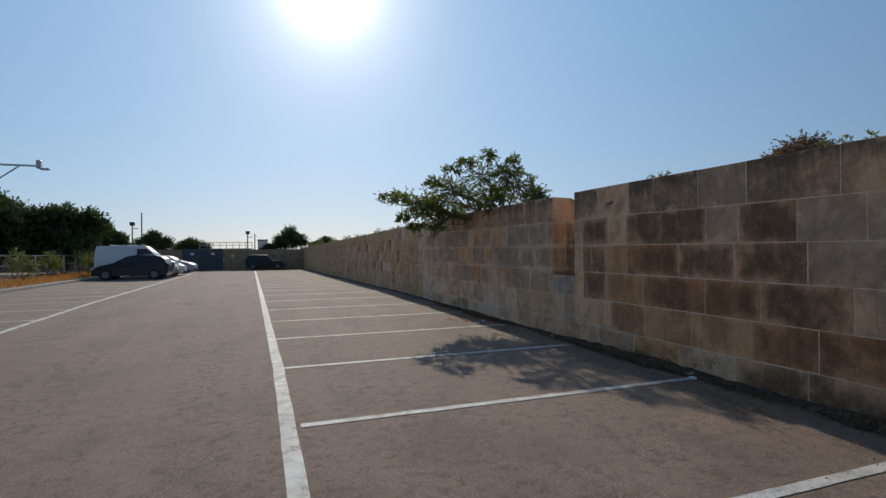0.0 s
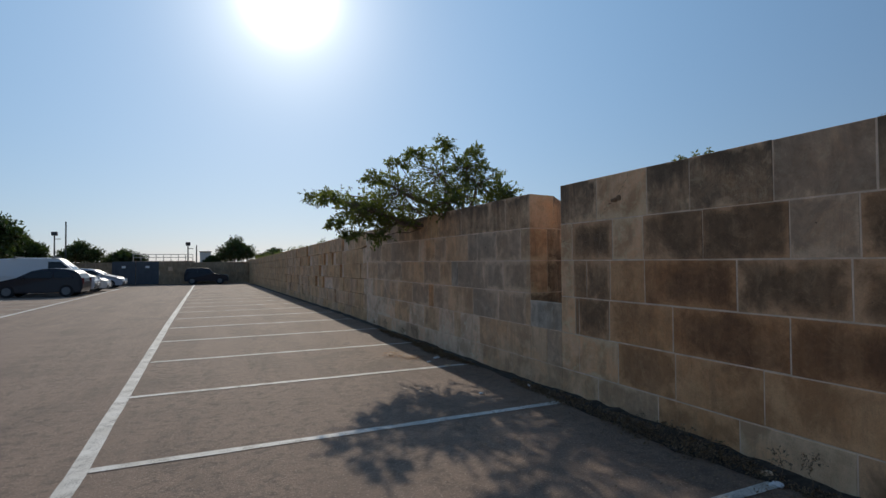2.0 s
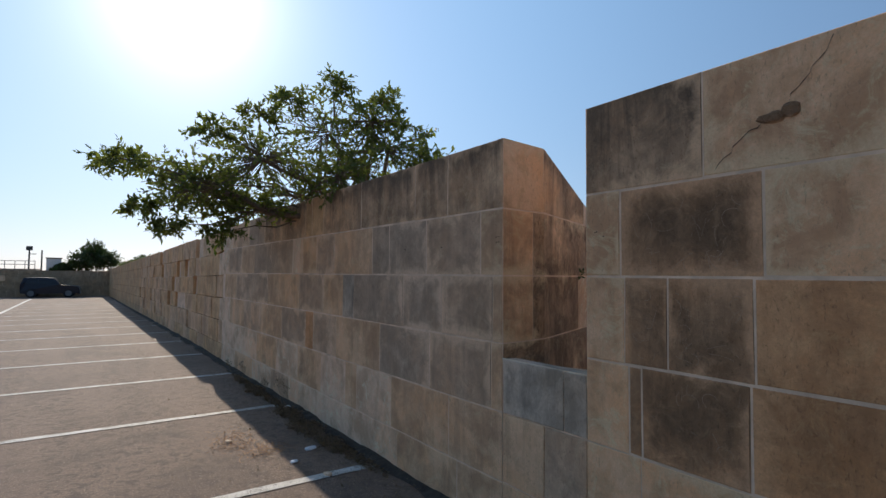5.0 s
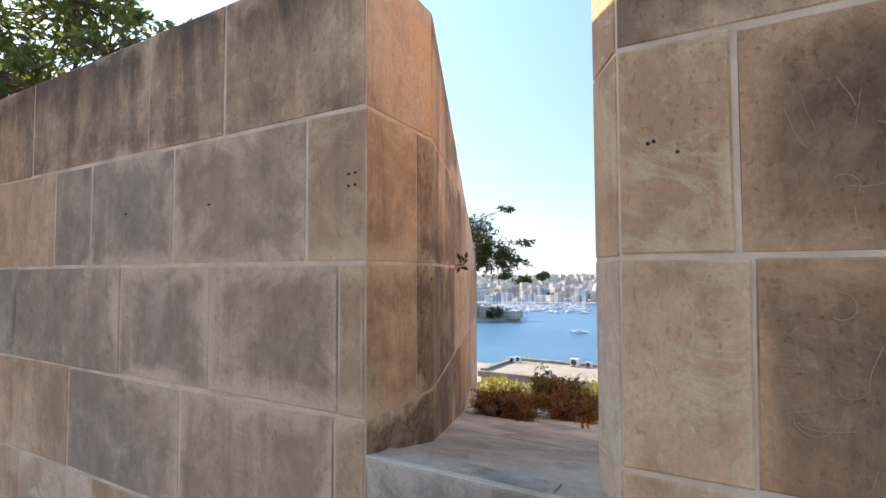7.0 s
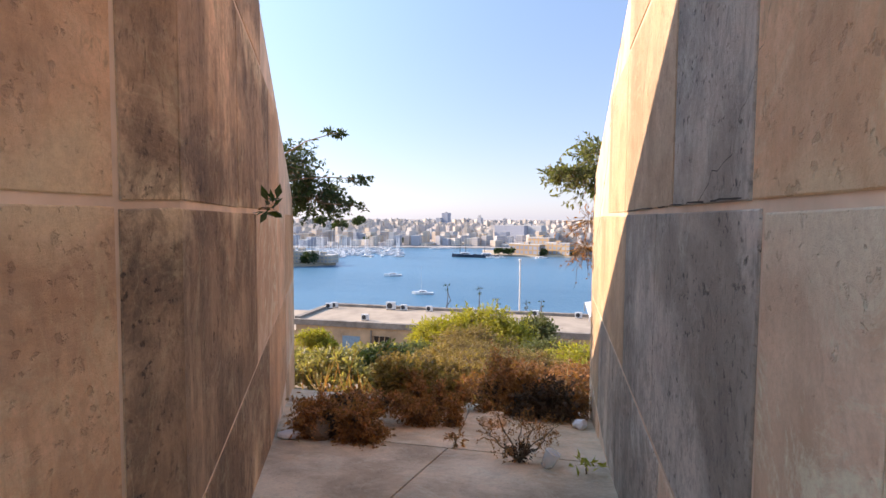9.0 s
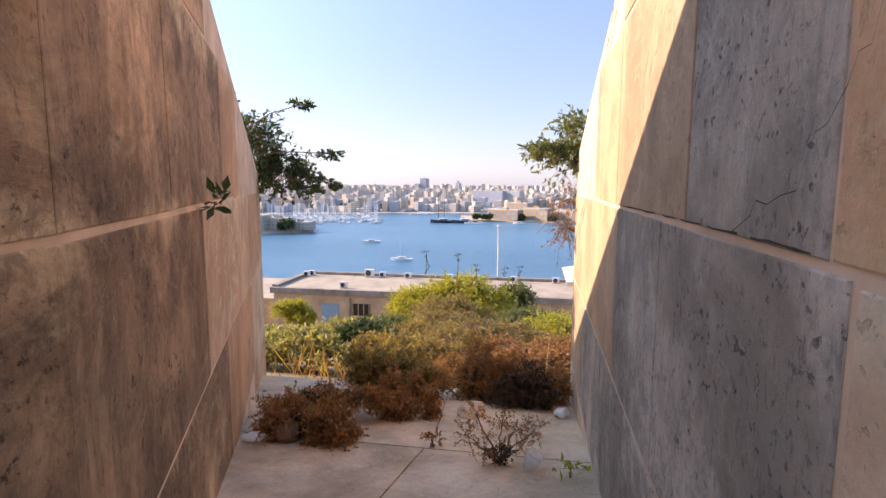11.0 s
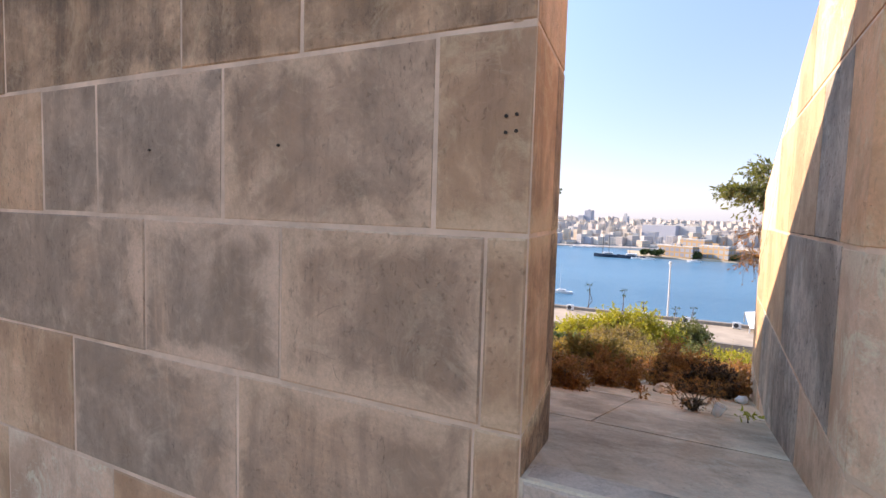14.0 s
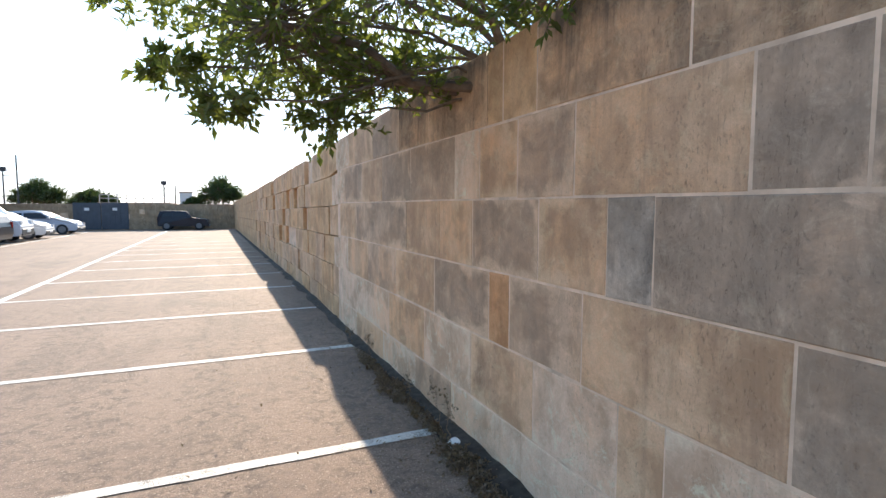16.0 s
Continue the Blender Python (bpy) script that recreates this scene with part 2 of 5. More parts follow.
def make_sea():
    k = Mat("sea", 0.3)
    f = k.noise(0.012, 6, 0.6, k.world((1, 0.35, 1)))
    k.color(k.mix(k.ramp(f, (0.35, 0.0), (0.65, 1.0)), (0.035, 0.14, 0.235), (0.065, 0.20, 0.31)))
    k.bump(k.math("ADD", k.noise(0.35, 6, 0.7, k.world((1, 0.5, 1))), k.noise(0.05, 4, 0.6, k.world((1, 0.4, 1)))), 0.5, 1.2)
    return k.m


def make_facade(name, c, floor_h, bay, joined=False):
    """Pale plastered far facade with rows of windows, paled in colour for distance haze."""
    k = Mat(name, 0.85)
    br = k.t.nodes.new("ShaderNodeTexBrick")
    br.offset = 0.0
    br.inputs["Scale"].default_value = 1.0
    br.inputs["Brick Width"].default_value, br.inputs["Row Height"].default_value = bay, floor_h
    br.inputs["Mortar Size"].default_value, br.inputs["Mortar Smooth"].default_value = 0.9, 0.1
    sep = k.t.nodes.new("ShaderNodeSeparateXYZ")
    k.t.links.new(k.co, sep.inputs[0])
    com = k.t.nodes.new("ShaderNodeCombineXYZ")
    k.t.links.new(k.math("ADD", sep.outputs[0], sep.outputs[1]), com.inputs[0])
    k.t.links.new(sep.outputs[2], com.inputs[1])
    k.t.links.new(com.outputs[0], br.inputs["Vector"])
    # Window colours are lifted towards the wall to stand for haze.
    for key, v in (("Color1", (0.30, 0.33, 0.38)), ("Color2", (0.42, 0.44, 0.47)), ("Mortar", c)):
        br.inputs[key].default_value = (*v, 1)
    tint = k.mix(k.geo.outputs["Random Per Island"] if joined else k.info.outputs["Random"], (0.78, 0.78, 0.82), (1.0, 0.95, 0.86))
    k.color(k.mix(1.0, br.outputs[0], tint, "MULTIPLY"))
    return k.m


ASPHALT = make_asphalt()
STONES = {
    "tan": make_stone("limestone_tan", (0.80, 0.56, 0.38), (0.67, 0.45, 0.295), (0.28, 0.18, 0.12), 0.46),
    "grey": make_stone("limestone_grey", (0.77, 0.55, 0.395), (0.62, 0.44, 0.315), (0.215, 0.158, 0.118), 0.66),
    "dark": make_stone("limestone_dark", (0.68, 0.42, 0.255), (0.50, 0.30, 0.175), (0.090, 0.056, 0.033), 0.88),
    "orange": make_stone("limestone_orange", (0.74, 0.43, 0.235), (0.60, 0.32, 0.16), (0.22, 0.115, 0.06), 0.48, 0.45),
    "rust": make_stone("limestone_rust", (0.62, 0.33, 0.165), (0.46, 0.225, 0.108), (0.12, 0.060, 0.032), 0.78),
    # Bleached stone; on the right cheek it also stands for extra light.
    "salt": make_stone("limestone_bleached_lit", (0.85, 0.67, 0.53), (0.72, 0.52, 0.39), (0.34, 0.25, 0.18), 0.34, 0.3, 0.45),
    "peach": make_stone("limestone_peach", (0.88, 0.60, 0.40), (0.78, 0.48, 0.295), (0.36, 0.23, 0.15), 0.28, 0.3, 0.2),
    "top": make_stone("limestone_top", (0.76, 0.52, 0.345), (0.60, 0.40, 0.26), (0.085, 0.063, 0.046), 0.50, 0.55, 0.0, True, 0.85),
    "gold": make_stone("limestone_gold", (0.75, 0.51, 0.31), (0.63, 0.41, 0.24), (0.30, 0.18, 0.10), 0.42, 0.35),
    "buff": make_stone("limestone_buff", (0.62, 0.475, 0.345), (0.54, 0.40, 0.28), (0.26, 0.19, 0.135), 0.34, 0.4),
    # Grey of skylit shade put into the stone colour, with real lichen specks.
    "cool": make_stone("limestone_shade_lichen", (0.72, 0.67, 0.62), (0.57, 0.53, 0.495), (0.10, 0.094, 0.09), 0.55, 0.5, 0.0, True, 0.0, 0.95),
    "ash": make_stone("limestone_ash", (0.64, 0.55, 0.47), (0.47, 0.405, 0.345), (0.12, 0.105, 0.09), 0.60, 0.5),
    "stain": make_stone("limestone_stained", (0.88, 0.63, 0.43), (0.74, 0.50, 0.33), (0.045, 0.031, 0.022), 0.60, 0.62, 0.0, True, 0.0, 0.85),
    "brown": make_stone("limestone_brown", (0.88, 0.60, 0.395), (0.77, 0.48, 0.295), (0.13, 0.082, 0.052), 0.38, 0.45),
    "slate": make_stone("limestone_slate", (0.72, 0.545, 0.415), (0.57, 0.425, 0.32), (0.21, 0.165, 0.13), 0.66),
}
STONE_REST = make_stone("limestone_rest", (0.70, 0.49, 0.295), (0.58, 0.39, 0.225), (0.28, 0.175, 0.10), 0.42, 0.4, 0.0, False)
FARWALL = make_stone("far_wall_stone", (0.50, 0.39, 0.28), (0.40, 0.31, 0.225), (0.20, 0.155, 0.115), 0.5, 0.4, 0.0, False)
CORE = plain("mortar", (0.70, 0.505, 0.35), 0.92, var=0.25, scale=7)
SILLMAT = make_stone("sill_slab", (0.82, 0.72, 0.60), (0.70, 0.59, 0.475), (0.22, 0.18, 0.14), 0.42, 0.1)
PAINT = make_paint()
SEA = make_sea()
DRYSOIL = plain("dry_soil", (0.26, 0.185, 0.11), 0.95, var=0.45, scale=1.5)
LITTER = make_leaf("leaf_litter", (0.05, 0.032, 0.02), (0.24, 0.155, 0.085), 0.1)
LEAF = make_leaf("carob_leaf", (0.035, 0.054, 0.018), (0.125, 0.145, 0.045), 0.42)
LEAF_PINE = make_leaf("pine_leaf", (0.018, 0.040, 0.012), (0.055, 0.085, 0.022), 0.2)
LEAF_LIME = make_leaf("bright_leaf", (0.16, 0.175, 0.02), (0.38, 0.34, 0.05), 0.35)
LEAF_PALE = make_leaf("pale_leaf", (0.06, 0.065, 0.02), (0.36, 0.31, 0.12), 0.3)
LEAF_MID = make_leaf("bush_leaf", (0.06, 0.085, 0.03), (0.16, 0.17, 0.07), 0.3)
LEAF_DEAD_SHADE = make_leaf("dead_shade_leaf", (0.022, 0.014, 0.009), (0.10, 0.05, 0.022), 0.1)
LEAF_DRY = make_leaf("dry_leaf", (0.085, 0.036, 0.014), (0.45, 0.20, 0.075), 0.25)
LEAF_STRAW = make_leaf("straw", (0.10, 0.07, 0.025), (0.34, 0.24, 0.10), 0.25)
LEAF_OLIVE = make_leaf("olive_brown_leaf", (0.06, 0.045, 0.014), (0.34, 0.23, 0.08), 0.3)
BARK = plain("bark", (0.16, 0.115, 0.08), 0.9, var=0.4, scale=20)
TWIG = plain("dry_twig", (0.20, 0.13, 0.075), 0.9, var=0.35, scale=30)
RUBBER = plain("rubber", (0.02, 0.02, 0.021), 0.85)
STEEL = plain("galvanised_steel", (0.38, 0.39, 0.40), 0.45, 0.8)
DARKSTEEL = plain("dark_steel", (0.06, 0.065, 0.07), 0.5, 0.5)
GLASS = Mat("car_glass", 0.04).color((0.012, 0.014, 0.016)).m
WHITE = plain("white_enamel", (0.72, 0.72, 0.70), 0.35, var=0.05)
PLASTIC = plain("white_plastic", (0.75, 0.75, 0.74), 0.4, var=0.08, scale=30)
# Near-black that stands for the shade inside cracks and bolt holes.
CRACK = plain("crack_shadow", (0.05, 0.036, 0.025), 0.95)


# ---- builders ----
def obj(name, bm, mat, parent=None, label="", smooth=False):
    me = bpy.data.meshes.new(name)
    bm.to_mesh(me)
    bm.free()
    if mat:
        me.materials.append(mat)
    if smooth:
        for p in me.polygons:
            p.use_smooth = True
    o = new(name, me)
    o.parent = parent
    if label:
        o["label"] = label
    return o


def part(name, bm, mat, parent, label="", smooth=False):
    return obj(name, bm, mat, parent, label, smooth)


def raw(name, verts, faces, mat, parent=None, smooth=False):
    me = bpy.data.meshes.new(name)
    me.from_pydata(verts, [], faces)
    me.update()
    me.materials.append(mat)
    if smooth:
        for p in me.polygons:
            p.use_smooth = True
    o = new(name, me)
    o.parent = parent
    return o


def gz(y):
    """Height of the car park: level, then falling gently to its far end."""
    return -0.0085 * max(0.0, y - 18.0)


def top_z(x, y):
    """Top of the parapet: level in front, sloping down to the outside."""
    z = (2.362 if y > 7.8 else 2.378) - 0.0140 * max(0.0, y - 11.0)
    return z if x <= 5.5 else z - 0.295 * (x - 5.5)


FACE = 5.103
COURSES = [0.31, 0.715, 1.12, 1.525, 1.935]


def stone_mesh(bm, a, b, z0a, z0b, z1a, z1b, depth=0.10, bev=0.012, push=0.0):
    """A block on the vertical plane from a to b (plan points); its face is on the right of that way."""
    d = Vector((b[0] - a[0], b[1] - a[1], 0))
    n = Vector((d.y, -d.x, 0)).normalized()
    u = d.normalized()
    A, B_ = Vector((a[0], a[1], 0)) + n * push, Vector((b[0], b[1], 0)) + n * push
    up = Vector((0, 0, 1))
    rj = random.Random(int(a[1] * 977 + z0a * 131))
    jit = lambda: up * rj.uniform(-0.0025, 0.0025) + u * rj.uniform(-0.0025, 0.0025)
    outer = [A + up * z0a + jit(), B_ + up * z0b + jit(), B_ + up * z1b + jit(), A + up * z1a + jit()]
    cen = sum(outer, Vector()) / 4
    ins = [u, -u, -u, u]
    ver = [up, up, -up, -up]
    front = [bm.verts.new(p + ins[i] * bev + ver[i] * bev) for i, p in enumerate(outer)]
    edge = [bm.verts.new(p - n * bev * 0.7) for p in outer]
    back = [bm.verts.new(p - n * depth) for p in outer]
    bm.faces.new(front)
    for r0, r1 in ((front, edge), (edge, back)):
        for i in range(4):
            j = (i + 1) % 4
            bm.faces.new((r0[j], r0[i], r1[i], r1[j]))
    return bm


def loft(rings, mat, name, parent=None):
    verts, faces = [], []
    n = len(rings[0])
    for r in rings:
        verts += r
    for k in range(len(rings) - 1):
        for i in range(n):
            j = (i + 1) % n
            faces.append((k * n + i, k * n + j, (k + 1) * n + j, (k + 1) * n + i))
    for base in (0, (len(rings) - 1) * n):
        for i in range(n // 2 - 1):
            faces.append((base + i, base + i + 1, base + n - 2 - i, base + n - 1 - i))
    return raw(name, verts, faces, mat, parent)


# ---- parapet ----
R = 0.0025
parapet = tagged(new("wall_parapet"), "thick weathered golden limestone fort parapet with a gun embrasure", "wall", kind="structure")


def ring(pts, y):
    """pts: plan points from the front face to the outer face; gives the tops, then the bottoms backwards."""
    plan = []
    for p, q in zip(pts, list(pts[1:]) + [None]):
        plan.append(p)
        if q and p[0] < 5.49 and q[0] > 5.51:
            plan.append((5.5, p[1] + (q[1] - p[1]) * (5.5 - p[0]) / (q[0] - p[0])))
    return [(p[0], p[1], top_z(p[0], p[1]) - R) for p in plan] + [(p[0], p[1], -3.0) for p in plan[::-1]]


L_CHEEK = [(FACE, 8.143), (5.5, 8.195), (8.06, 9.405)]
R_CHEEK = [(FACE, 7.505), (5.25, 7.592), (7.80, 7.585)]
left_rings = [ring([(FACE + R, 8.143 + R), (5.5, 8.195 + R), (8.06, 9.405 + R)], 0)]
left_rings += [ring([(FACE + r, y), (5.5, y), (8.06, y)], y) for y, r in ((11.0, R), (15.55, R), (15.65, 0.085), (20.0, 0.085), (40.0, 0.085), (66.0, 0.085))]
core_left = loft(left_rings, CORE, "merlon", parapet)
right_rings = [ring([(FACE + R, y), (5.25, y), (7.80, y)], y) for y in (-30.0, 0.0)]
right_rings += [ring([(FACE + R, 7.505 - R), (5.25, 7.592 - R), (7.80, 7.585 - R)], 0)]
core_right = loft(right_rings, CORE, "merlon", parapet)


def sill_z(x):
    return 1.035 - 0.2 * (x - FACE)


sill = raw("sill", [(FACE + 0.008, 7.3, -0.6), (FACE + 0.008, 8.3, -0.6), (FACE + 0.008, 8.3, 1.022), (FACE + 0.008, 7.3, 1.022), (7.78, 7.3, -3), (7.78, 9.55, -3), (7.78, 9.55, sill_z(7.78) - 0.012), (7.78, 7.3, sill_z(7.78) - 0.012)],
           [(0, 3, 2, 1), (3, 7, 6, 2), (4, 5, 6, 7), (0, 1, 5, 4), (0, 4, 7, 3), (1, 2, 6, 5)], CORE, parapet)


def slab(x0, x1, ya0, ya1, yb0, yb1):
    """A floor slab of the embrasure; ya at x0, yb at x1."""
    g = 0.0025
    t = [(x0 + g, ya0 + g, sill_z(x0)), (x0 + g, ya1 - g, sill_z(x0)), (x1 - g, yb1 - g, sill_z(x1)), (x1 - g, yb0 + g, sill_z(x1))]
    v = t + [(p[0], p[1], p[2] - 0.06) for p in t]
    o = raw("floor_slab", v, [(3, 2, 1, 0)[::-1], (0, 1, 5, 4)[::-1], (1, 2, 6, 5)[::-1], (2, 3, 7, 6)[::-1], (3, 0, 4, 7)[::-1]], SILLMAT, parapet)
    o.data.validate()
    bm = bmesh.new()
    bm.from_mesh(o.data)
    bmesh.ops.recalc_face_normals(bm, faces=bm.faces)
    bm.to_mesh(o.data)
    bm.free()


slab(FACE + 0.002, 5.9, 7.4, 8.3, 7.5, 8.5)
slab(5.9, 6.72, 7.5, 8.16, 7.5, 8.12)
slab(5.9, 6.72, 8.16, 8.6, 8.12, 8.9)
slab(6.72, 7.775, 7.5, 8.10, 7.5, 8.2)
slab(6.72, 7.775, 8.10, 8.9, 8.2, 9.4)

# Courses of the face: joints along y and the tone of the block before each joint.
LEFT = {
    5: ((8.73, "top"), (9.16, "top"), (10.1, "top"), (11.0, "top"), (11.33, "gold"), (11.5, "gold"), (12.4, "top"), (13.1, "top"), (13.9, "grey"), (14.9, "tan"), (15.6, "salt")),
    4: ((8.36, "tan"), (9.0, "grey"), (9.56, "slate"), (9.87, "slate"), (10.7, "tan"), (11.17, "grey"), (11.6, "tan"), (11.95, "salt"), (12.8, "grey"), (13.6, "grey"), (14.3, "tan"), (15.2, "grey"), (15.9, "salt")),
    3: ((8.235, "tan"), (8.79, "grey"), (9.33, "slate"), (10.23, "slate"), (10.48, "ash"), (10.97, "tan"), (11.69, "grey"), (12.2, "tan"), (12.9, "tan"), (13.8, "grey"), (14.6, "grey"), (15.4, "tan")),
    2: ((8.25, "tan"), (8.94, "grey"), (9.71, "slate"), (10.62, "tan"), (11.24, "grey"), (11.47, "orange"), (12.3, "grey"), (13.2, "tan"), (14.1, "grey"), (15.0, "tan"), (15.8, "salt")),
    1: ((8.7, "tan"), (9.5, "tan"), (10.15, "salt"), (10.39, "tan"), (11.0, "salt"), (11.7, "tan"), (12.5, "salt"), (13.4, "tan"), (14.2, "salt"), (15.3, "salt")),
    0: ((8.6, "tan"), (9.4, "tan"), (10.2, "salt"), (11.1, "salt"), (12.0, "salt"), (12.7, "grey"), (13.6, "salt"), (14.6, "tan"), (15.5, "salt")),
}
RIGHT = {
    5: ((6.89, "top"), (6.2, "peach"), (5.72, "top"), (5.0, "top"), (4.35, "grey"), (3.4, "top"), (2.6, "top")),
    4: ((7.3, "peach"), (6.66, "dark"), (6.25, "peach"), (5.6, "dark"), (4.89, "dark"), (4.45, "grey"), (3.8, "dark"), (3.19, "grey"), (2.3, "grey")),
    3: ((7.28, "peach"), (7.06, "dark"), (6.70, "dark"), (6.24, "orange"), (5.3, "rust"), (4.5, "dark"), (3.7, "dark"), (2.9, "grey")),
    2: ((7.26, "peach"), (7.19, "dark"), (6.72, "dark"), (5.92, "orange"), (4.9, "rust"), (4.2, "rust"), (3.3, "dark"), (2.5, "grey")),
    1: ((7.2, "peach"), (6.6, "peach"), (5.9, "orange"), (5.1, "orange"), (4.3, "orange"), (3.6, "rust"), (3.0, "rust"), (2.2, "tan")),
    0: ((6.9, "tan"), (6.1, "tan"), (5.3, "orange"), (4.5, "tan"), (3.7, "dark"), (2.9, "dark"), (2.0, "tan")),
}
ZS = [-0.9] + COURSES + [9.0]
GAP = 0.005


def course_z(c, y):
    """Height of the joint under course c; beyond the level stretch the courses follow the falling ground."""
    if y < 15.7 or c == 0:
        return ZS[c]
    return gz(y) + ZS[c] * (top_z(0, y) - gz(y)) / 2.362


def face_block(bm, c, ya, yb, push, depth=0.10):
    """A face block of course c between ya and yb (ya < yb)."""
    z0 = [course_z(c, y) + GAP if c else gz(yb) - 0.3 for y in (yb, ya)]
    z1 = [(top_z(0, y) if c == 5 else course_z(c + 1, y) - GAP) for y in (yb, ya)]
    stone_mesh(bm, (FACE, yb - GAP * 0.7), (FACE, ya + GAP * 0.7), z0[0], z0[1], z1[0], z1[1], bev=0.004, push=push, depth=depth)


rb = random.Random(5)
for table, start, sign in ((LEFT, 8.143, 1), (RIGHT, 7.505, -1)):
    for c in range(6):
        y = start
        for yj, tone in table[c]:
            bm = bmesh.new()
            face_block(bm, c, min(y, yj), max(y, yj), rb.uniform(-0.002, 0.002), 0.03 if y == start else 0.10)
            obj("block", bm, STONES[tone], parapet)
            y = yj
# The old, eroded golden stretch, and the rest behind the camera.
rest = bmesh.new()
CAVITY = {(5, 3), (4, 5), (4, 7), (3, 4), (2, 6), (2, 7), (2, 9), (4, 12), (5, 13), (3, 9)}
for c in range(6):
    y, n = LEFT[c][-1][0], 0
    while y < 55.0:
        ye = min(55.2, y + rb.uniform(0.45, 0.85))
        if y < 30:
            if (c, n) not in CAVITY:
                bm = bmesh.new()
                face_block(bm, c, y, ye, rb.uniform(-0.03, 0.002))
                obj("block", bm, STONES[rb.choice(("gold", "gold", "gold", "tan", "tan"))], parapet)
        else:
            face_block(rest, c, y, ye, rb.uniform(-0.003, 0.002))
        y, n = ye, n + 1
    y = RIGHT[c][-1][0]
    while y > -25:
        ye = y - rb.uniform(0.6, 0.95)
        face_block(rest, c, ye, y, 0)
        y = ye
tagged(obj("masonry", rest, STONE_REST, parapet), kind="stuff")
# Below the sill.
for c, ya, yb, tone in ((2, 7.505, 7.66, "ash"), (2, 7.66, 8.143, "ash"), (1, 7.505, 7.8, "grey"), (1, 7.8, 8.143, "tan"), (0, 7.505, 8.143, "tan")):
    bm = bmesh.new()
    z0, z1 = (ZS[c] + GAP if c else -0.3), (1.03 if c == 2 else ZS[c + 1] - GAP)
    stone_mesh(bm, (FACE, yb - 0.004), (FACE, ya + 0.004), z0, z0, z1, z1, bev=0.004)
    obj("block", bm, STONES[tone], parapet)


def cheek(points, joints, flip):
    """Facing blocks along one side of the embrasure: points in plan, joints per course as (x, tone)."""
    def at_x(x):
        for (x0, y0), (x1, y1) in zip(points, points[1:]):
            if x <= x1 + 1e-6:
                return y0 + (y1 - y0) * (x - x0) / (x1 - x0)
        return points[-1][1]
    for c, row in joints.items():
        x = points[0][0] + 0.004
        for xj, tone in row:
            cuts = [x] + [p[0] for p in points if x + 0.01 < p[0] < xj - 0.01] + [xj]
            bm = bmesh.new()
            for m, (xa, xb) in enumerate(zip(cuts, cuts[1:])):
                ga, gb = (0.004 if m == 0 else 0.0), (0.004 if m == len(cuts) - 2 else 0.0)
                a, b = (xa + ga, at_x(xa + ga)), (xb - gb, at_x(xb - gb))
                z0 = [max(ZS[c] + GAP, sill_z(q[0]) - 0.03) for q in (a, b)]
                z1 = [(top_z(q[0], q[1]) - 0.001 if c == 5 else min(ZS[c + 1] - GAP, top_z(q[0], q[1]) - 0.001)) for q in (a, b)]
                if z1[0] - z0[0] < 0.02 or z1[1] - z0[1] < 0.02:
                    continue
                if flip:
                    stone_mesh(bm, b, a, z0[1], z0[0], z1[1], z1[0], bev=0.0015, depth=0.05)
                else:
                    stone_mesh(bm, a, b, z0[0], z0[1], z1[0], z1[1], bev=0.0015, depth=0.05)
            obj("block", bm, STONES[tone], parapet)
            x = xj


cheek(L_CHEEK, {5: ((5.5, "tan"), (6.35, "top")), 4: ((5.39, "brown"), (5.92, "stain"), (6.55, "stain"), (6.95, "tan")), 3: ((5.39, "brown"), (6.2, "stain"), (7.3, "salt"), (8.05, "tan")),
                2: ((5.6, "stain"), (6.5, "stain"), (7.3, "tan"), (8.05, "salt")), 1: ((6.6, "grey"), (7.3, "salt"), (8.05, "tan"))}, False)
# Light put into tones: salt and peach brighten, cool greys shade, buff tames sun.
cheek(R_CHEEK, {5: ((5.5, "peach"), (6.05, "salt"), (6.4, "buff")), 4: ((5.46, "peach"), (5.80, "cool"), (6.4, "buff"), (6.9, "buff")), 3: ((5.43, "salt"), (5.93, "cool"), (6.37, "cool"), (7.15, "buff"), (7.79, "buff")),
                2: ((5.85, "salt"), (6.5, "cool"), (7.2, "cool"), (7.79, "buff")), 1: ((6.4, "cool"), (7.1, "cool"), (7.79, "salt"))}, True)

# Bolt holes and a long crack in the face, drawn dark for their shade.
for y, z in ((8.201, 1.76), (8.201, 1.728), (8.179, 1.762), (8.179, 1.73), (7.436, 1.745), (7.395, 1.72), (7.447, 1.742), (4.711, 1.762), (8.80, 1.72), (9.30, 1.72)):
    bm = bmesh.new()
    bmesh.ops.create_cone(bm, segments=10, radius1=0.0038, radius2=0.003, depth=0.006, cap_ends=True)
    bmesh.ops.rotate(bm, verts=bm.verts, matrix=Matrix.Rotation(radians(90), 3, "Y"))
    bmesh.ops.translate(bm, verts=bm.verts, vec=(FACE - 0.0005, y, z))
    obj("bolt_hole", bm, CRACK, parapet)


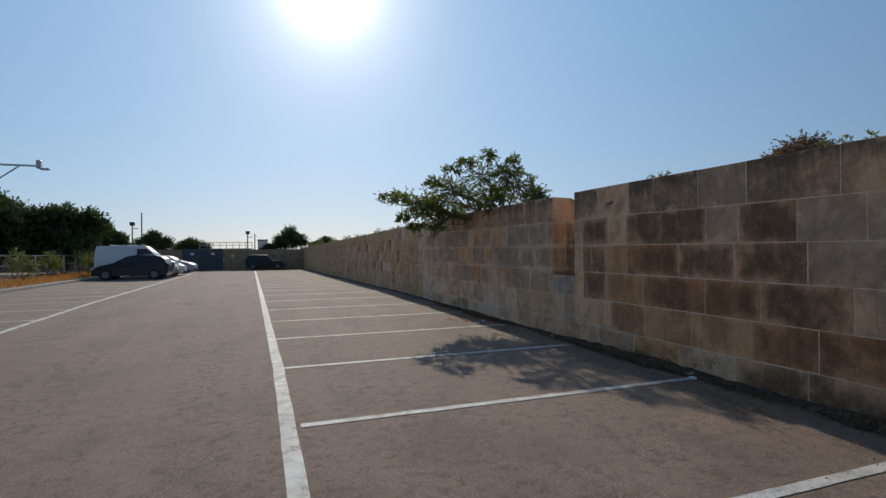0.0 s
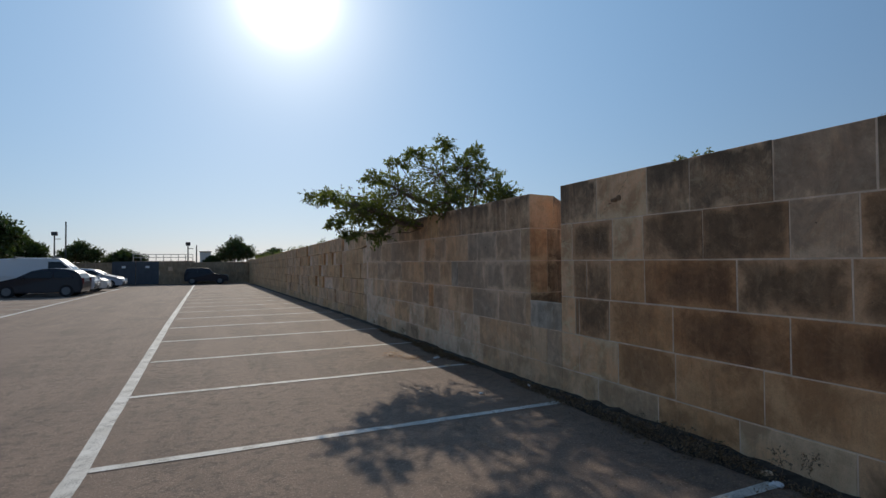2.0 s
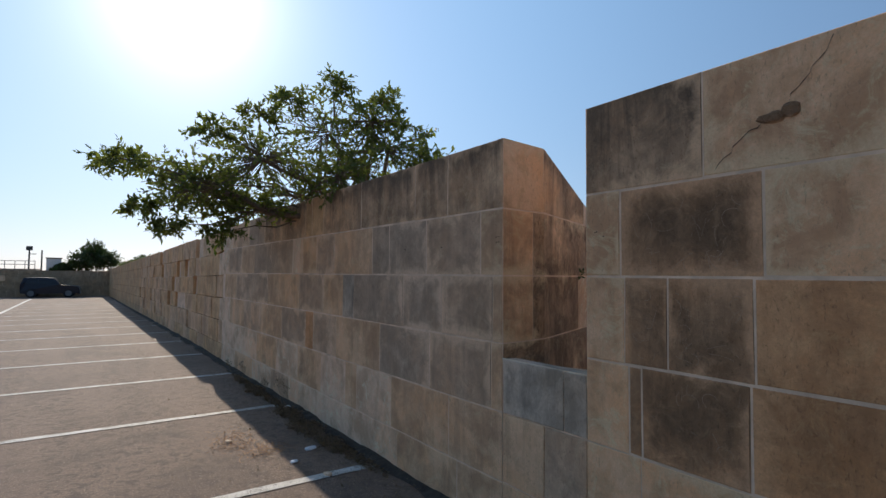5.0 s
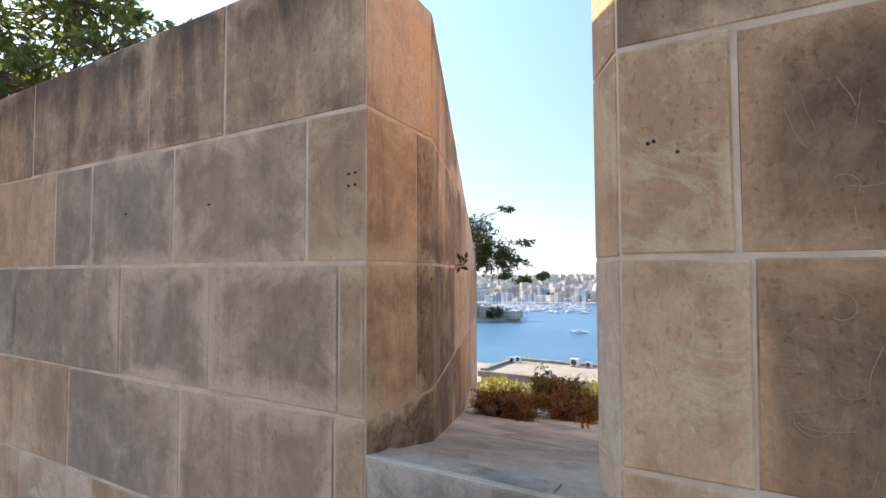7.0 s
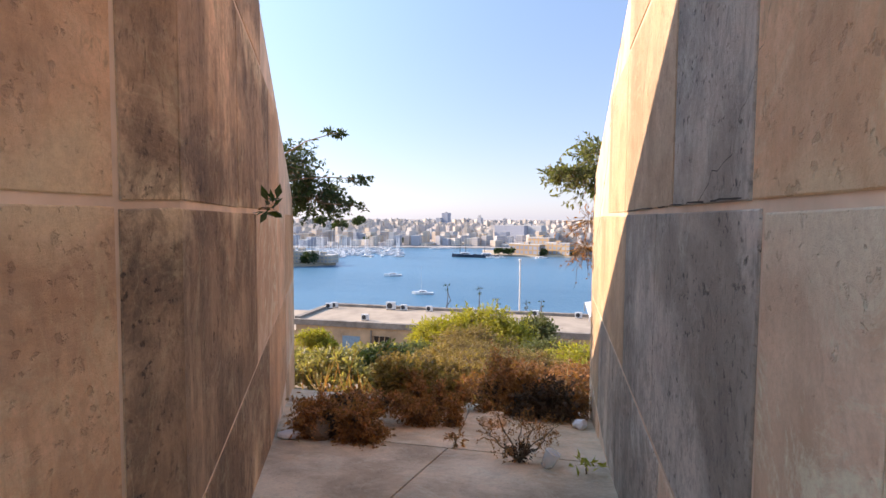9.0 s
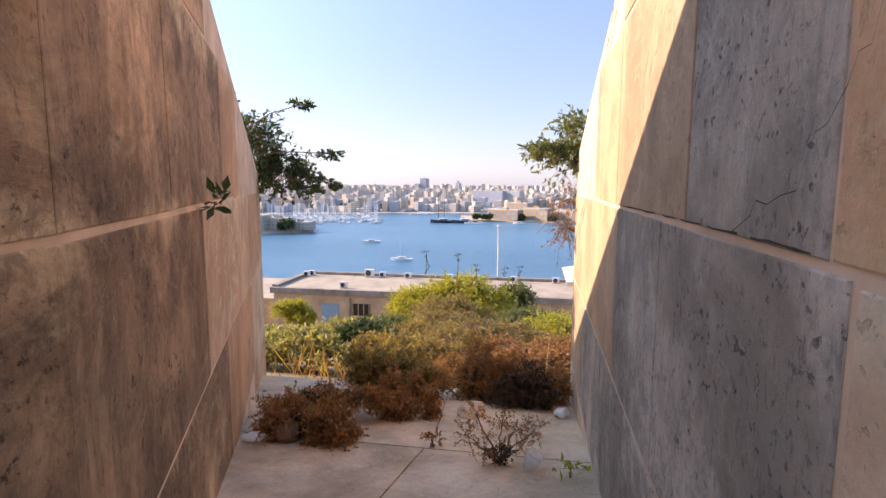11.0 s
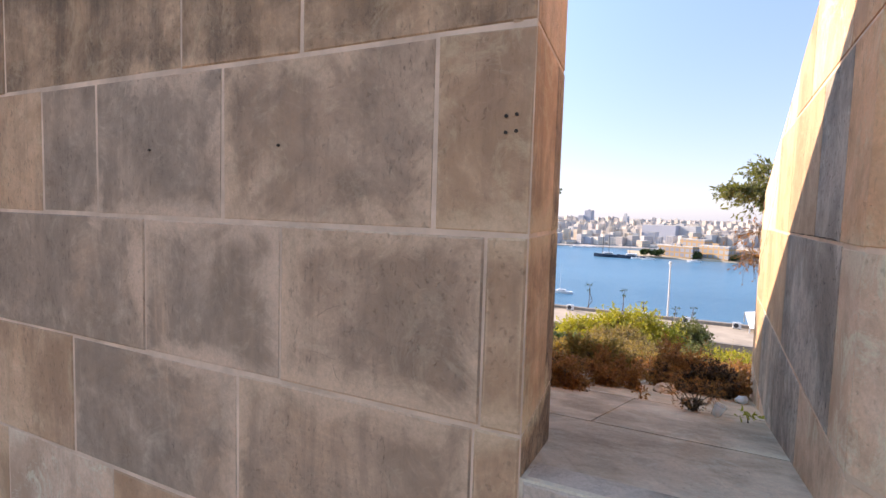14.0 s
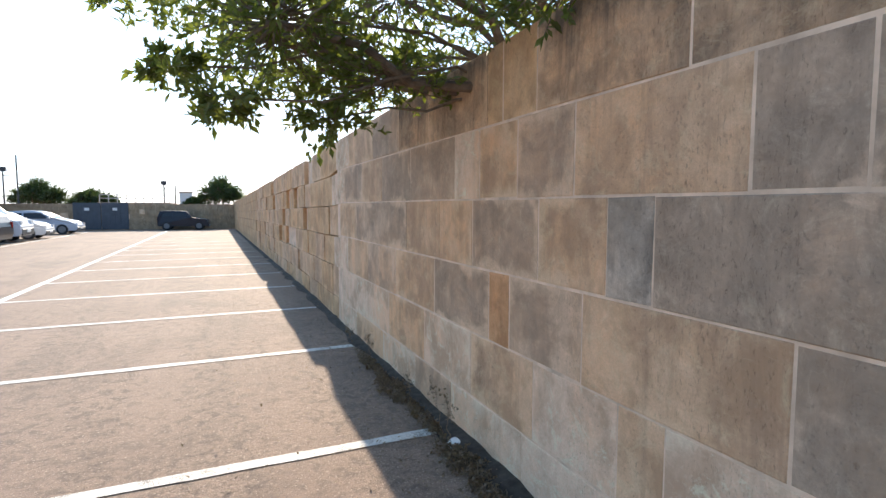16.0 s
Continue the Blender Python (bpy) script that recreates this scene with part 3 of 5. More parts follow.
def crack(pts, width, parent, mat=CRACK, rough=1.0):
    """A jagged thin crack along 3D points, on a face looking towards -x or +y: a flat strip in a shade colour."""
    rc = random.Random(len(pts))
    fine = []
    for p, q in zip(pts, pts[1:]):
        for k in range(6):
            w = Vector(p).lerp(Vector(q), k / 6)
            fine.append(w + Vector((0 if abs(p[0] - q[0]) < 1e-6 else rc.uniform(-1, 1) * 0.006, 0 if abs(p[1] - q[1]) < 1e-6 else rc.uniform(-1, 1) * 0.008, rc.uniform(-1, 1) * 0.008 * rough)))
    fine.append(Vector(pts[-1]))
    v, f = [], []
    for i, p in enumerate(fine):
        h = width * rc.uniform(0.3, 1.0) * 0.5
        v += [p + Vector((0, 0, h)), p - Vector((0, 0, h))]
        if i:
            f.append((2 * i - 2, 2 * i - 1, 2 * i + 1, 2 * i))
    return raw("crack", v, f, mat, parent)


crack([(FACE - 0.003, 6.84, 1.95), (FACE - 0.003, 6.72, 2.08), (FACE - 0.003, 6.6, 2.13), (FACE - 0.003, 6.5, 2.24), (FACE - 0.003, 6.42, 2.36)], 0.006, parapet)
crack([(5.62, 7.597, 1.54), (5.5, 7.597, 1.58), (5.42, 7.597, 1.66), (5.40, 7.597, 1.74)], 0.0014, parapet)
crack([(7.6, 7.594, 1.3), (7.2, 7.594, 1.52), (6.9, 7.594, 1.72), (6.75, 7.594, 1.9), (6.55, 7.594, 2.02)], 0.014, parapet)
crack([(5.48, 7.5935, 1.533), (5.6, 7.5935, 1.533), (5.95, 7.593, 1.532), (6.3, 7.592, 1.532)], 0.0035, parapet, rough=0.12)
crack([(6.02, 7.597, 1.88), (6.08, 7.597, 1.74), (6.05, 7.597, 1.60)], 0.006, parapet)
crack([(6.51, 7.598, 1.05), (6.52, 7.598, 1.17)], 0.05, parapet)
for n, (y, z, r) in enumerate(((6.62, 2.12, (0.012, 0.05, 0.024)), (6.56, 2.135, (0.012, 0.035, 0.03)))):
    bm = bmesh.new()
    bmesh.ops.create_icosphere(bm, subdivisions=2, radius=1)
    for q in bm.verts:
        q.co *= 1 + 0.4 * noise.noise(q.co * 1.5 + Vector((n * 3.0, 0, 0)))
        q.co = Vector((FACE + q.co.x * r[0], y + q.co.y * r[1], z + q.co.z * r[2]))
    obj("rubble", bm, STONES["dark"], parapet)

def scratches(y0, y1, z0, z1, n, seed):
    """Thin pale lines scratched into a block of the face, as one set."""
    rq = random.Random(seed)
    v, f = [], []
    for _ in range(n):
        p = Vector((0, rq.uniform(y0, y1), rq.uniform(z0, z1)))
        a, turn, step = rq.uniform(0, 6.28), rq.uniform(-0.5, 0.5), rq.uniform(0.006, 0.014)
        if rq.random() < 0.35:
            turn = 0.0
        h = rq.uniform(0.0004, 0.0010)
        for k in range(rq.randint(4, 11)):
            side = Vector((0, -math.sin(a), math.cos(a))) * h
            for q in (p + side, p - side):
                v.append((FACE - 0.0045, min(max(q.y, y0), y1), min(max(q.z, z0), z1)))
            if k:
                m = len(v)
                f.append((m - 4, m - 3, m - 1, m - 2))
            p = p + Vector((0, math.cos(a), math.sin(a))) * step
            a += turn + rq.uniform(-0.15, 0.15)
    raw("scratches", v, f, SCRATCH, parapet)["label"] = "pale scratched lines in dark weathered stone"


SCRATCH = plain("scratched_stone", (0.38, 0.26, 0.17), 0.95)
for y0, y1, z0, z1, n, seed in ((6.70, 7.24, 1.56, 1.90, 34, 1), (7.09, 7.25, 1.16, 1.49, 14, 2), (6.74, 7.02, 1.16, 1.49, 26, 3), (6.75, 7.15, 0.76, 1.08, 14, 4), (8.30, 8.75, 1.16, 1.48, 12, 5), (8.45, 8.90, 1.60, 1.88, 7, 6)):
    scratches(y0, y1, z0, z1, n, seed)

# ---- ground ----
ys = [-400, -100, -40, 0, 10, 18, 26, 34, 42, 50, 66, 120, 500]
gv, gf = [], []
for y in ys:
    for x in (-600, -60, -8.7, FACE + 0.3):
        gv.append((x, y, gz(min(y, 66))))
for i in range(len(ys) - 1):
    for j in range(3):
        gf.append((i * 4 + j, i * 4 + j + 1, i * 4 + j + 5, i * 4 + j + 4))
tagged(raw("ground", gv, gf, ASPHALT), "worn grey-brown asphalt of an open car park", "car park", kind="structure")


def line_strip(name, x0, y0, x1, y1, w, n):
    """A painted line with ragged edges from (x0, y0) to (x1, y1)."""
    rl = random.Random(int(x0 * 100 + y0 * 10))
    d = Vector((x1 - x0, y1 - y0, 0))
    nrm = Vector((-d.y, d.x, 0)).normalized()
    v, f = [], []
    for i in range(n + 1):
        p = Vector((x0, y0, 0)) + d * (i / n)
        h = w * 0.5
        for sgn in (-1, 1):
            q = p + nrm * sgn * (h + rl.uniform(-0.006, 0.004))
            v.append((q.x, q.y, gz(q.y) + 0.005))
        if i:
            f.append((2 * i - 2, 2 * i, 2 * i + 1, 2 * i - 1))
    o = raw(name, v, f, PAINT)
    return o


for k in range(-1, 18):
    y = 2.46 + 2.35 * k
    tagged(line_strip("bay_line", 0.62, y, 5.0, y + 0.10, 0.10, 24), "worn white painted parking bay line on asphalt", "road marking", "parking bay lines", "structure")
    tagged(line_strip("bay_line", -8.4, y - 0.3, -4.18, y - 0.1, 0.09, 12), "worn white painted parking bay line on asphalt", "road marking", "parking bay lines", "structure")
tagged(line_strip("lane_line", 0.36, -6, 0.55, 7.0, 0.135, 40), "long white painted lane edge line", "road marking", "lane lines", "structure")
tagged(line_strip("lane_line", 0.55, 7.0, 0.55, 50.5, 0.135, 130), "long white painted lane edge line", "road marking", "lane lines", "structure")
tagged(line_strip("lane_line", -4.12, -6, -4.12, 50.5, 0.135, 170), "long white painted lane edge line", "road marking", "lane lines", "structure")


# ---- plants ----
def tube(v, f, pts, r0, r1, sides=5):
    """Adds a tapered tube along pts to the lists v, f."""
    base = len(v)
    n = len(pts)
    for i, p in enumerate(pts):
        d = (pts[min(i + 1, n - 1)] - pts[max(i - 1, 0)]).normalized()
        a = d.orthogonal().normalized()
        b = d.cross(a)
        r = r0 + (r1 - r0) * i / (n - 1)
        for k in range(sides):
            t = 2 * math.pi * k / sides
            q = p + a * math.cos(t) * r + b * math.sin(t) * r
            v.append(tuple(q))
    for i in range(n - 1):
        for k in range(sides):
            m = (k + 1) % sides
            f.append((base + i * sides + k, base + i * sides + m, base + (i + 1) * sides + m, base + (i + 1) * sides + k))


def bend(p, q, rg, wob, n=5):
    pts = []
    for i in range(n + 1):
        t = i / n
        w = p.lerp(q, t)
        amp = wob * math.sin(math.pi * t)
        pts.append(w + Vector((rg.uniform(-1, 1), rg.uniform(-1, 1), rg.uniform(-0.5, 1))) * amp)
    return pts


def leaf(v, f, p, d, up, length, width):
    """One folded, pointed leaf at p along d."""
    side = d.cross(up)
    if side.length < 1e-4:
        side = d.orthogonal()
    side.normalize()
    n = side.cross(d).normalized()
    b = len(v)
    m = p + d * length * 0.5
    v += [tuple(p), tuple(m + side * width * 0.5 + n * width * 0.15), tuple(p + d * length), tuple(m - side * width * 0.5 + n * width * 0.15)]
    f += [(b, b + 1, b + 2, b + 3)]


def rand_dir(rg, zmin=-1.0):
    while True:
        d = Vector((rg.uniform(-1, 1), rg.uniform(-1, 1), rg.uniform(zmin, 1)))
        if 0.05 < d.length < 1:
            return d.normalized()


def plant(name, base, blobs, twigs, leaves, size, leaf_mat, wood_mat, seed, label, category, trunk=0.08, droop=0.1, group="", spread=0.5, inner=0.25, bare=0.35):
    """A tree or bush: limbs from base to each blob (centre, radii), twigs out of the blobs, leaves in pinnate sprays on the twigs."""
    rg = random.Random(seed)
    base = Vector(base)
    top = tagged(new(name), label, category, group)
    top.location = base
    wv, wf, lv, lf = [], [], [], []
    for c, r in blobs:
        c, r = Vector(c), Vector(r)
        limb = bend(base, c, rg, 0.08 * (c - base).length)
        tube(wv, wf, limb, trunk, trunk * 0.4, 6)
        for t in range(twigs):
            d = rand_dir(rg, -0.6)
            tip = c + Vector((d.x * r.x, d.y * r.y, d.z * r.z)) * rg.uniform(0.55, 1.12)
            start = c + Vector((d.x * r.x, d.y * r.y, d.z * r.z)) * rg.uniform(0.0, inner)
            tip.z -= droop * r.z * rg.random()
            tw = bend(start, tip, rg, 0.06 * (tip - start).length, 4)
            tube(wv, wf, tw, trunk * 0.16, trunk * 0.04, 3)
            out = (tip - start).normalized()
            for k in range(leaves):
                s = bare + (1.0 - bare) * (k + rg.random()) / leaves
                i = min(3, int(s * 4))
                p = tw[i].lerp(tw[i + 1], s * 4 - i)
                ld = (out * rg.uniform(0.2, 1.0) + rand_dir(rg) * (0.6 + spread)).normalized()
                ln = size * rg.uniform(0.6, 1.3)
                leaf(lv, lf, p, ld, rand_dir(rg, 0.2), ln, ln * rg.uniform(0.32, 0.5))
    for o in (raw("wood", wv, wf, wood_mat), tagged(raw("crown", lv, lf, leaf_mat), kind="stuff")):
        o.data.transform(Matrix.Translation(-base))
        o.parent = top
    return top


B = lambda x, y, z, a, b, c: ((x, y, z), (a, b, c))
plant("carob_tree", (6.1, 11.8, 2.02), [
    B(5.35, 11.5, 3.15, 0.75, 0.85, 0.62), B(4.6, 11.5, 2.75, 0.75, 0.8, 0.55), B(5.7, 10.7, 2.85, 0.6, 0.7, 0.45), B(4.9, 12.5, 2.95, 0.75, 0.9, 0.55), B(6.0, 12.2, 2.9, 0.7, 0.9, 0.55),
    B(4.0, 11.8, 2.45, 0.55, 0.6, 0.40), B(5.5, 12.9, 2.6, 0.8, 0.8, 0.5), B(4.4, 12.9, 2.5, 0.6, 0.8, 0.40), B(5.2, 10.9, 2.55, 0.4, 0.6, 0.35), B(4.7, 12.0, 2.25, 0.6, 0.7, 0.25), B(4.05, 12.3, 2.5, 0.6, 0.6, 0.4), B(5.6, 10.9, 3.2, 0.55, 0.55, 0.35), B(6.1, 10.6, 2.6, 0.4, 0.5, 0.35)],
    68, 16, 0.066, LEAF, BARK, 3, "bushy dark green carob tree leaning over the parapet top", "tree", 0.045, 0.3, bare=0.45)
plant("carob_tree", (5.7, 11.9, 2.28), [B(3.35, 11.6, 2.62, 0.30, 0.25, 0.16), B(3.75, 11.7, 2.02, 0.28, 0.3, 0.14), B(4.3, 11.9, 1.98, 0.3, 0.3, 0.16), B(5.25, 11.15, 3.62, 0.3, 0.3, 0.2), B(5.75, 10.9, 3.45, 0.25, 0.3, 0.2), B(4.9, 11.6, 3.5, 0.3, 0.3, 0.2), B(4.65, 11.8, 3.35, 0.3, 0.3, 0.25), B(4.1, 11.5, 3.0, 0.3, 0.3, 0.22), B(6.05, 10.45, 2.75, 0.25, 0.25, 0.3), B(3.3, 12.4, 2.75, 0.35, 0.4, 0.22), B(3.75, 12.8, 2.75, 0.5, 0.5, 0.3), B(3.5, 11.9, 2.2, 0.2, 0.25, 0.12)],
    34, 14, 0.066, LEAF, BARK, 4, "slender outer sprays of a carob tree over the parapet", "tree", 0.014, 0.4)
for i, (y, h, w, m) in enumerate(((14.6, 0.32, 0.6, LEAF), (16.4, 0.18, 0.5, LEAF_MID), (18.6, 0.25, 0.7, LEAF_MID), (21.5, 0.28, 0.8, LEAF_MID), (25.0, 0.3, 1.0, LEAF_MID), (29.0, 0.3, 1.1, LEAF), (34.0, 0.35, 1.4, LEAF_MID), (40.0, 0.35, 1.6, LEAF), (47.0, 0.4, 1.8, LEAF_MID), (54.0, 0.5, 2.0, LEAF))):
    z = top_z(6.1, y)
    plant("wall_bush", (6.1, y, z - 0.05), [B(5.9, y, z + h * 0.8, 0.4, w, h), B(6.4, y + w * 0.7, z + h * 0.6, 0.4, w * 0.7, h * 0.8)], 46, 9, 0.085, m, TWIG, 20 + i,
          "low scrubby bush growing on top of the parapet", "bush", 0.012, group="bushes on the parapet")
plant("wall_bush", (5.75, 4.1, 2.27), [B(5.62, 4.1, 2.48, 0.30, 0.36, 0.19), B(5.6, 4.35, 2.42, 0.2, 0.2, 0.12)], 260, 10, 0.036, LITTER, TWIG, 41, "rounded brown dry shrub on top of the parapet", "bush", 0.01, 0.2)
for i, y in enumerate((3.3, 3.5, 3.72, 5.9, 5.75, 6.05)):
    plant("wall_weed", (5.35, y, 2.35), [B(5.35, y, 2.44, 0.05, 0.05, 0.05)], 7, 6, 0.04, LEAF_MID, TWIG, 50 + i, "small green weed sprouting on the parapet top", "weed", 0.004, group="weeds on the parapet")
# Shrubs that hang over the outer mouth of the embrasure.
plant("caper_bush", (8.1, 9.75, 1.55), [B(8.05, 9.50, 1.84, 0.28, 0.34, 0.24), B(8.15, 9.30, 1.64, 0.24, 0.26, 0.18)], 190, 14, 0.032, LEAF_PINE, TWIG, 61, "dark green leafy shrub on the outer edge of the parapet", "bush", 0.01, 0.4)
plant("caper_bush", (7.9, 9.9, 1.7), [B(7.9, 9.05, 2.0, 0.06, 0.1, 0.02), B(8.0, 8.95, 1.74, 0.06, 0.1, 0.03), B(8.05, 9.0, 1.58, 0.08, 0.1, 0.04)], 16, 13, 0.028, LEAF_PINE, TWIG, 62, "thin arching green sprays over the embrasure", "bush", 0.006, 0.5)
plant("tamarisk_bush", (7.95, 7.2, 1.35), [B(7.85, 7.55, 1.85, 0.22, 0.20, 0.13), B(7.85, 7.6, 1.7, 0.2, 0.25, 0.12), B(7.8, 7.72, 1.74, 0.14, 0.16, 0.06)], 70, 12, 0.03, LEAF_MID, TWIG, 63, "feathery olive green shrub at the outer end of the wall", "bush", 0.01, 0.3)
plant("tamarisk_bush", (7.95, 7.3, 1.2), [B(7.82, 7.6, 1.5, 0.15, 0.2, 0.16), B(7.82, 7.62, 1.36, 0.12, 0.14, 0.14)], 70, 2, 0.022, LEAF_DRY, TWIG, 64, "bare brown tangle of dry twigs at the wall end", "bush", 0.012, 0.6)
plant("cheek_weed", (6.18, 8.505, 1.53), [B(6.17, 8.47, 1.535, 0.03, 0.03, 0.04)], 6, 3, 0.04, LEAF_PINE, TWIG, 65, "small dark weed rooted in a wall joint", "weed", 0.003)
# On the floor of the embrasure.


def sprawl(name, x, y, rx, ry, h, n, mat, seed, label, leaves=13, size=0.02, trunk=0.005):
    z = sill_z(x) if x < 7.75 else None
    z = z if z is not None else hill(x)
    rq = random.Random(seed)
    return plant(name, (x, y, z - 0.01), [B(x + rx * rq.uniform(-0.7, 0.9), y + ry * rq.uniform(-1.0, 1.0), z + h * rq.uniform(0.15, 0.55), rx * rq.uniform(0.35, 0.8), ry * rq.uniform(0.35, 0.8), h * rq.uniform(0.25, 0.6)) for _ in range(6)], int(n / 2.2), leaves, size, mat, TWIG, seed, label, "weed", trunk, 0.5, spread=0.7)


def hill(x):
    return 0.30 - 0.3 * (x - 8.0) if x < 45 else -10.8 - 0.6 * (x - 45)


sprawl("dry_weed", 6.84, 8.50, 0.22, 0.20, 0.19, 380, LEAF_DRY, 70, "tangled brown dried weeds on the embrasure floor", 11, 0.017)
sprawl("dry_weed", 6.80, 8.63, 0.12, 0.10, 0.13, 150, LEAF_DEAD_SHADE, 78, "nearly black dead weeds beside the loose stone", 11, 0.016)
sprawl("dry_weed", 7.16, 8.26, 0.16, 0.14, 0.30, 240, LEAF_DRY, 71, "tangled brown dried weeds on the embrasure floor", 11, 0.018)
sprawl("dry_weed", 7.38, 8.42, 0.16, 0.16, 0.34, 220, LEAF_OLIVE, 72, "olive brown weeds at the embrasure mouth", 11, 0.022)
# Near-black leaves put the shade of the gap under the scrub into colour.
sprawl("dry_weed", 7.45, 7.88, 0.14, 0.17, 0.24, 240, LEAF_DEAD_SHADE, 73, "nearly black dead weeds, toned for the shaded gap at the embrasure mouth", 11, 0.018)
sprawl("dry_weed", 7.62, 7.78, 0.13, 0.16, 0.34, 240, LEAF_DRY, 77, "dead brown weeds at the embrasure mouth", 11, 0.018)
sprawl("dry_weed", 7.58, 8.10, 0.14, 0.16, 0.36, 240, LEAF_DRY, 79, "dead brown weeds at the embrasure mouth", 11, 0.018)
plant("dry_stalk", (6.64, 7.865, sill_z(6.64)), [B(6.64 + 0.06 * math.cos(q), 7.865 + 0.10 * math.sin(q), sill_z(6.64) + 0.10 + 0.04 * math.sin(2 * q), 0.05, 0.06, 0.07) for q in (0, 0.9, 1.8, 2.7, 3.6, 4.5, 5.4)], 20, 12, 0.009, LEAF_DRY, TWIG, 74, "brittle brown dry plant in a floor crack", "weed", 0.004, 0.0, inner=0.1)
plant("dry_stalk", (6.63, 7.865, sill_z(6.63)), [B(6.63, 7.865, sill_z(6.63) + 0.03, 0.04, 0.055, 0.035)], 60, 8, 0.012, LEAF_DEAD_SHADE, TWIG, 80, "dark matted foot of a dry plant", "weed", 0.003, 0.0)
plant("dry_stalk", (6.74, 8.09, sill_z(6.74)), [B(6.74, 8.1, sill_z(6.74) + 0.03, 0.04, 0.05, 0.03)], 14, 5, 0.02, LEAF_DRY, TWIG, 75, "small dead twig plant in a floor crack", "weed", 0.004)
plant("green_weed", (6.57, 7.66, sill_z(6.57)), [B(6.57, 7.66, sill_z(6.57) + 0.03, 0.04, 0.05, 0.02)], 7, 3, 0.035, LEAF_LIME, TWIG, 76, "small fresh green weed beside the wall", "weed", 0.003)


def rock(name, p, r, mat, seed, label, category):
    rg = random.Random(seed)
    bm = bmesh.new()
    bmesh.ops.create_icosphere(bm, subdivisions=2, radius=1)
    off = Vector((rg.uniform(0, 9), rg.uniform(0, 9), 0))
    for q in bm.verts:
        q.co *= 1 + 0.45 * (noise.noise(q.co * 1.3 + off))
        q.co = Vector((q.co.x * r[0], q.co.y * r[1], q.co.z * r[2]))
    o = obj(name, bm, mat)
    o.location = p
    o.rotation_euler = (0, 0, rg.uniform(0, 3))
    return tagged(o, label, category)


rock("stone", (6.70, 8.60, sill_z(6.70) + 0.03), (0.05, 0.075, 0.036), STONES["dark"], 1, "rough brown loose stone among dry weeds", "stone")
rock("plastic_scrap", (6.635, 8.675, sill_z(6.635) + 0.014), (0.03, 0.036, 0.016), PLASTIC, 2, "crumpled white plastic scrap on the embrasure floor", "litter")
rock("plastic_scrap", (7.30, 7.65, sill_z(7.30) + 0.02), (0.03, 0.034, 0.022), PLASTIC, 3, "crumpled white plastic scrap beside the wall", "litter")
rock("stone", (7.22, 8.02, sill_z(7.22) + 0.02), (0.06, 0.08, 0.032), STONES["salt"], 4, "flat pale loose stone at the embrasure mouth", "stone")
cup = tagged(new("plastic_cup"), "clear crumpled plastic cup lying on the floor", "cup")
cup.location = (6.60, 7.77, sill_z(6.6) + 0.026)
cup.rotation_euler = (radians(20), radians(-12), 0.5)
cup.scale = (0.72, 0.72, 0.72)
bm = bmesh.new()
bmesh.ops.create_cone(bm, segments=20, radius1=0.026, radius2=0.034, depth=0.07, cap_ends=False)
bmesh.ops.solidify(bm, geom=bm.faces[:], thickness=0.0015)
CUPM = Mat("clear_plastic", 0.2)
CUPM.color((0.92, 0.92, 0.91))
CUPM.b.inputs["Alpha"].default_value = 0.3
part("cup_wall", bm, CUPM.m, cup, smooth=True)
bm = bmesh.new()
bmesh.ops.create_cone(bm, segments=20, radius1=0.036, radius2=0.035, depth=0.006, cap_ends=True)
bmesh.ops.translate(bm, verts=bm.verts, vec=(0, 0, 0.037))
part("lid", bm, CUPM.m, cup, "clear domed plastic lid")

for nm, mat_, num, label_ in (("dry_grass", LEAF_DRY, 420, "reddish dry grass at the embrasure mouth"), ("straw_grass", LEAF_OLIVE, 160, "pale dry straw stalks outside the embrasure")):
    rgx = random.Random(num)
    gv2, gf2 = [], []
    for i in range(num):
        x, y = rgx.uniform(7.6, 10.5), rgx.uniform(7.62, 9.6)
        if x < 7.75 and (y > 8.55 or rgx.random() < 0.3):
            continue
        z = sill_z(x) if x < 7.78 else 0.3 - 0.3 * (x - 8.0) if x > 8 else 0.28
        d = Vector((rgx.uniform(-0.5, 0.5), rgx.uniform(-0.5, 0.5), 1)).normalized()
        leaf(gv2, gf2, Vector((x, y, z)), d, Vector((rgx.uniform(-1, 1), rgx.uniform(-1, 1), 0.1)), rgx.uniform(0.10, 0.40) * (0.45 + 1.1 * max(0.0, 0.5 + noise.noise(Vector((x * 2.2, y * 3.5, 0))))), 0.008)
    tagged(raw(nm, gv2, gf2, mat_), label_, "grass", kind="stuff")

# ---- soil and litter along the foot of the wall ----
SOIL = plain("dark_soil", (0.045, 0.033, 0.024), 0.95, var=0.6, scale=22)
sv, sf = [], []
rs = random.Random(21)
NS = 620
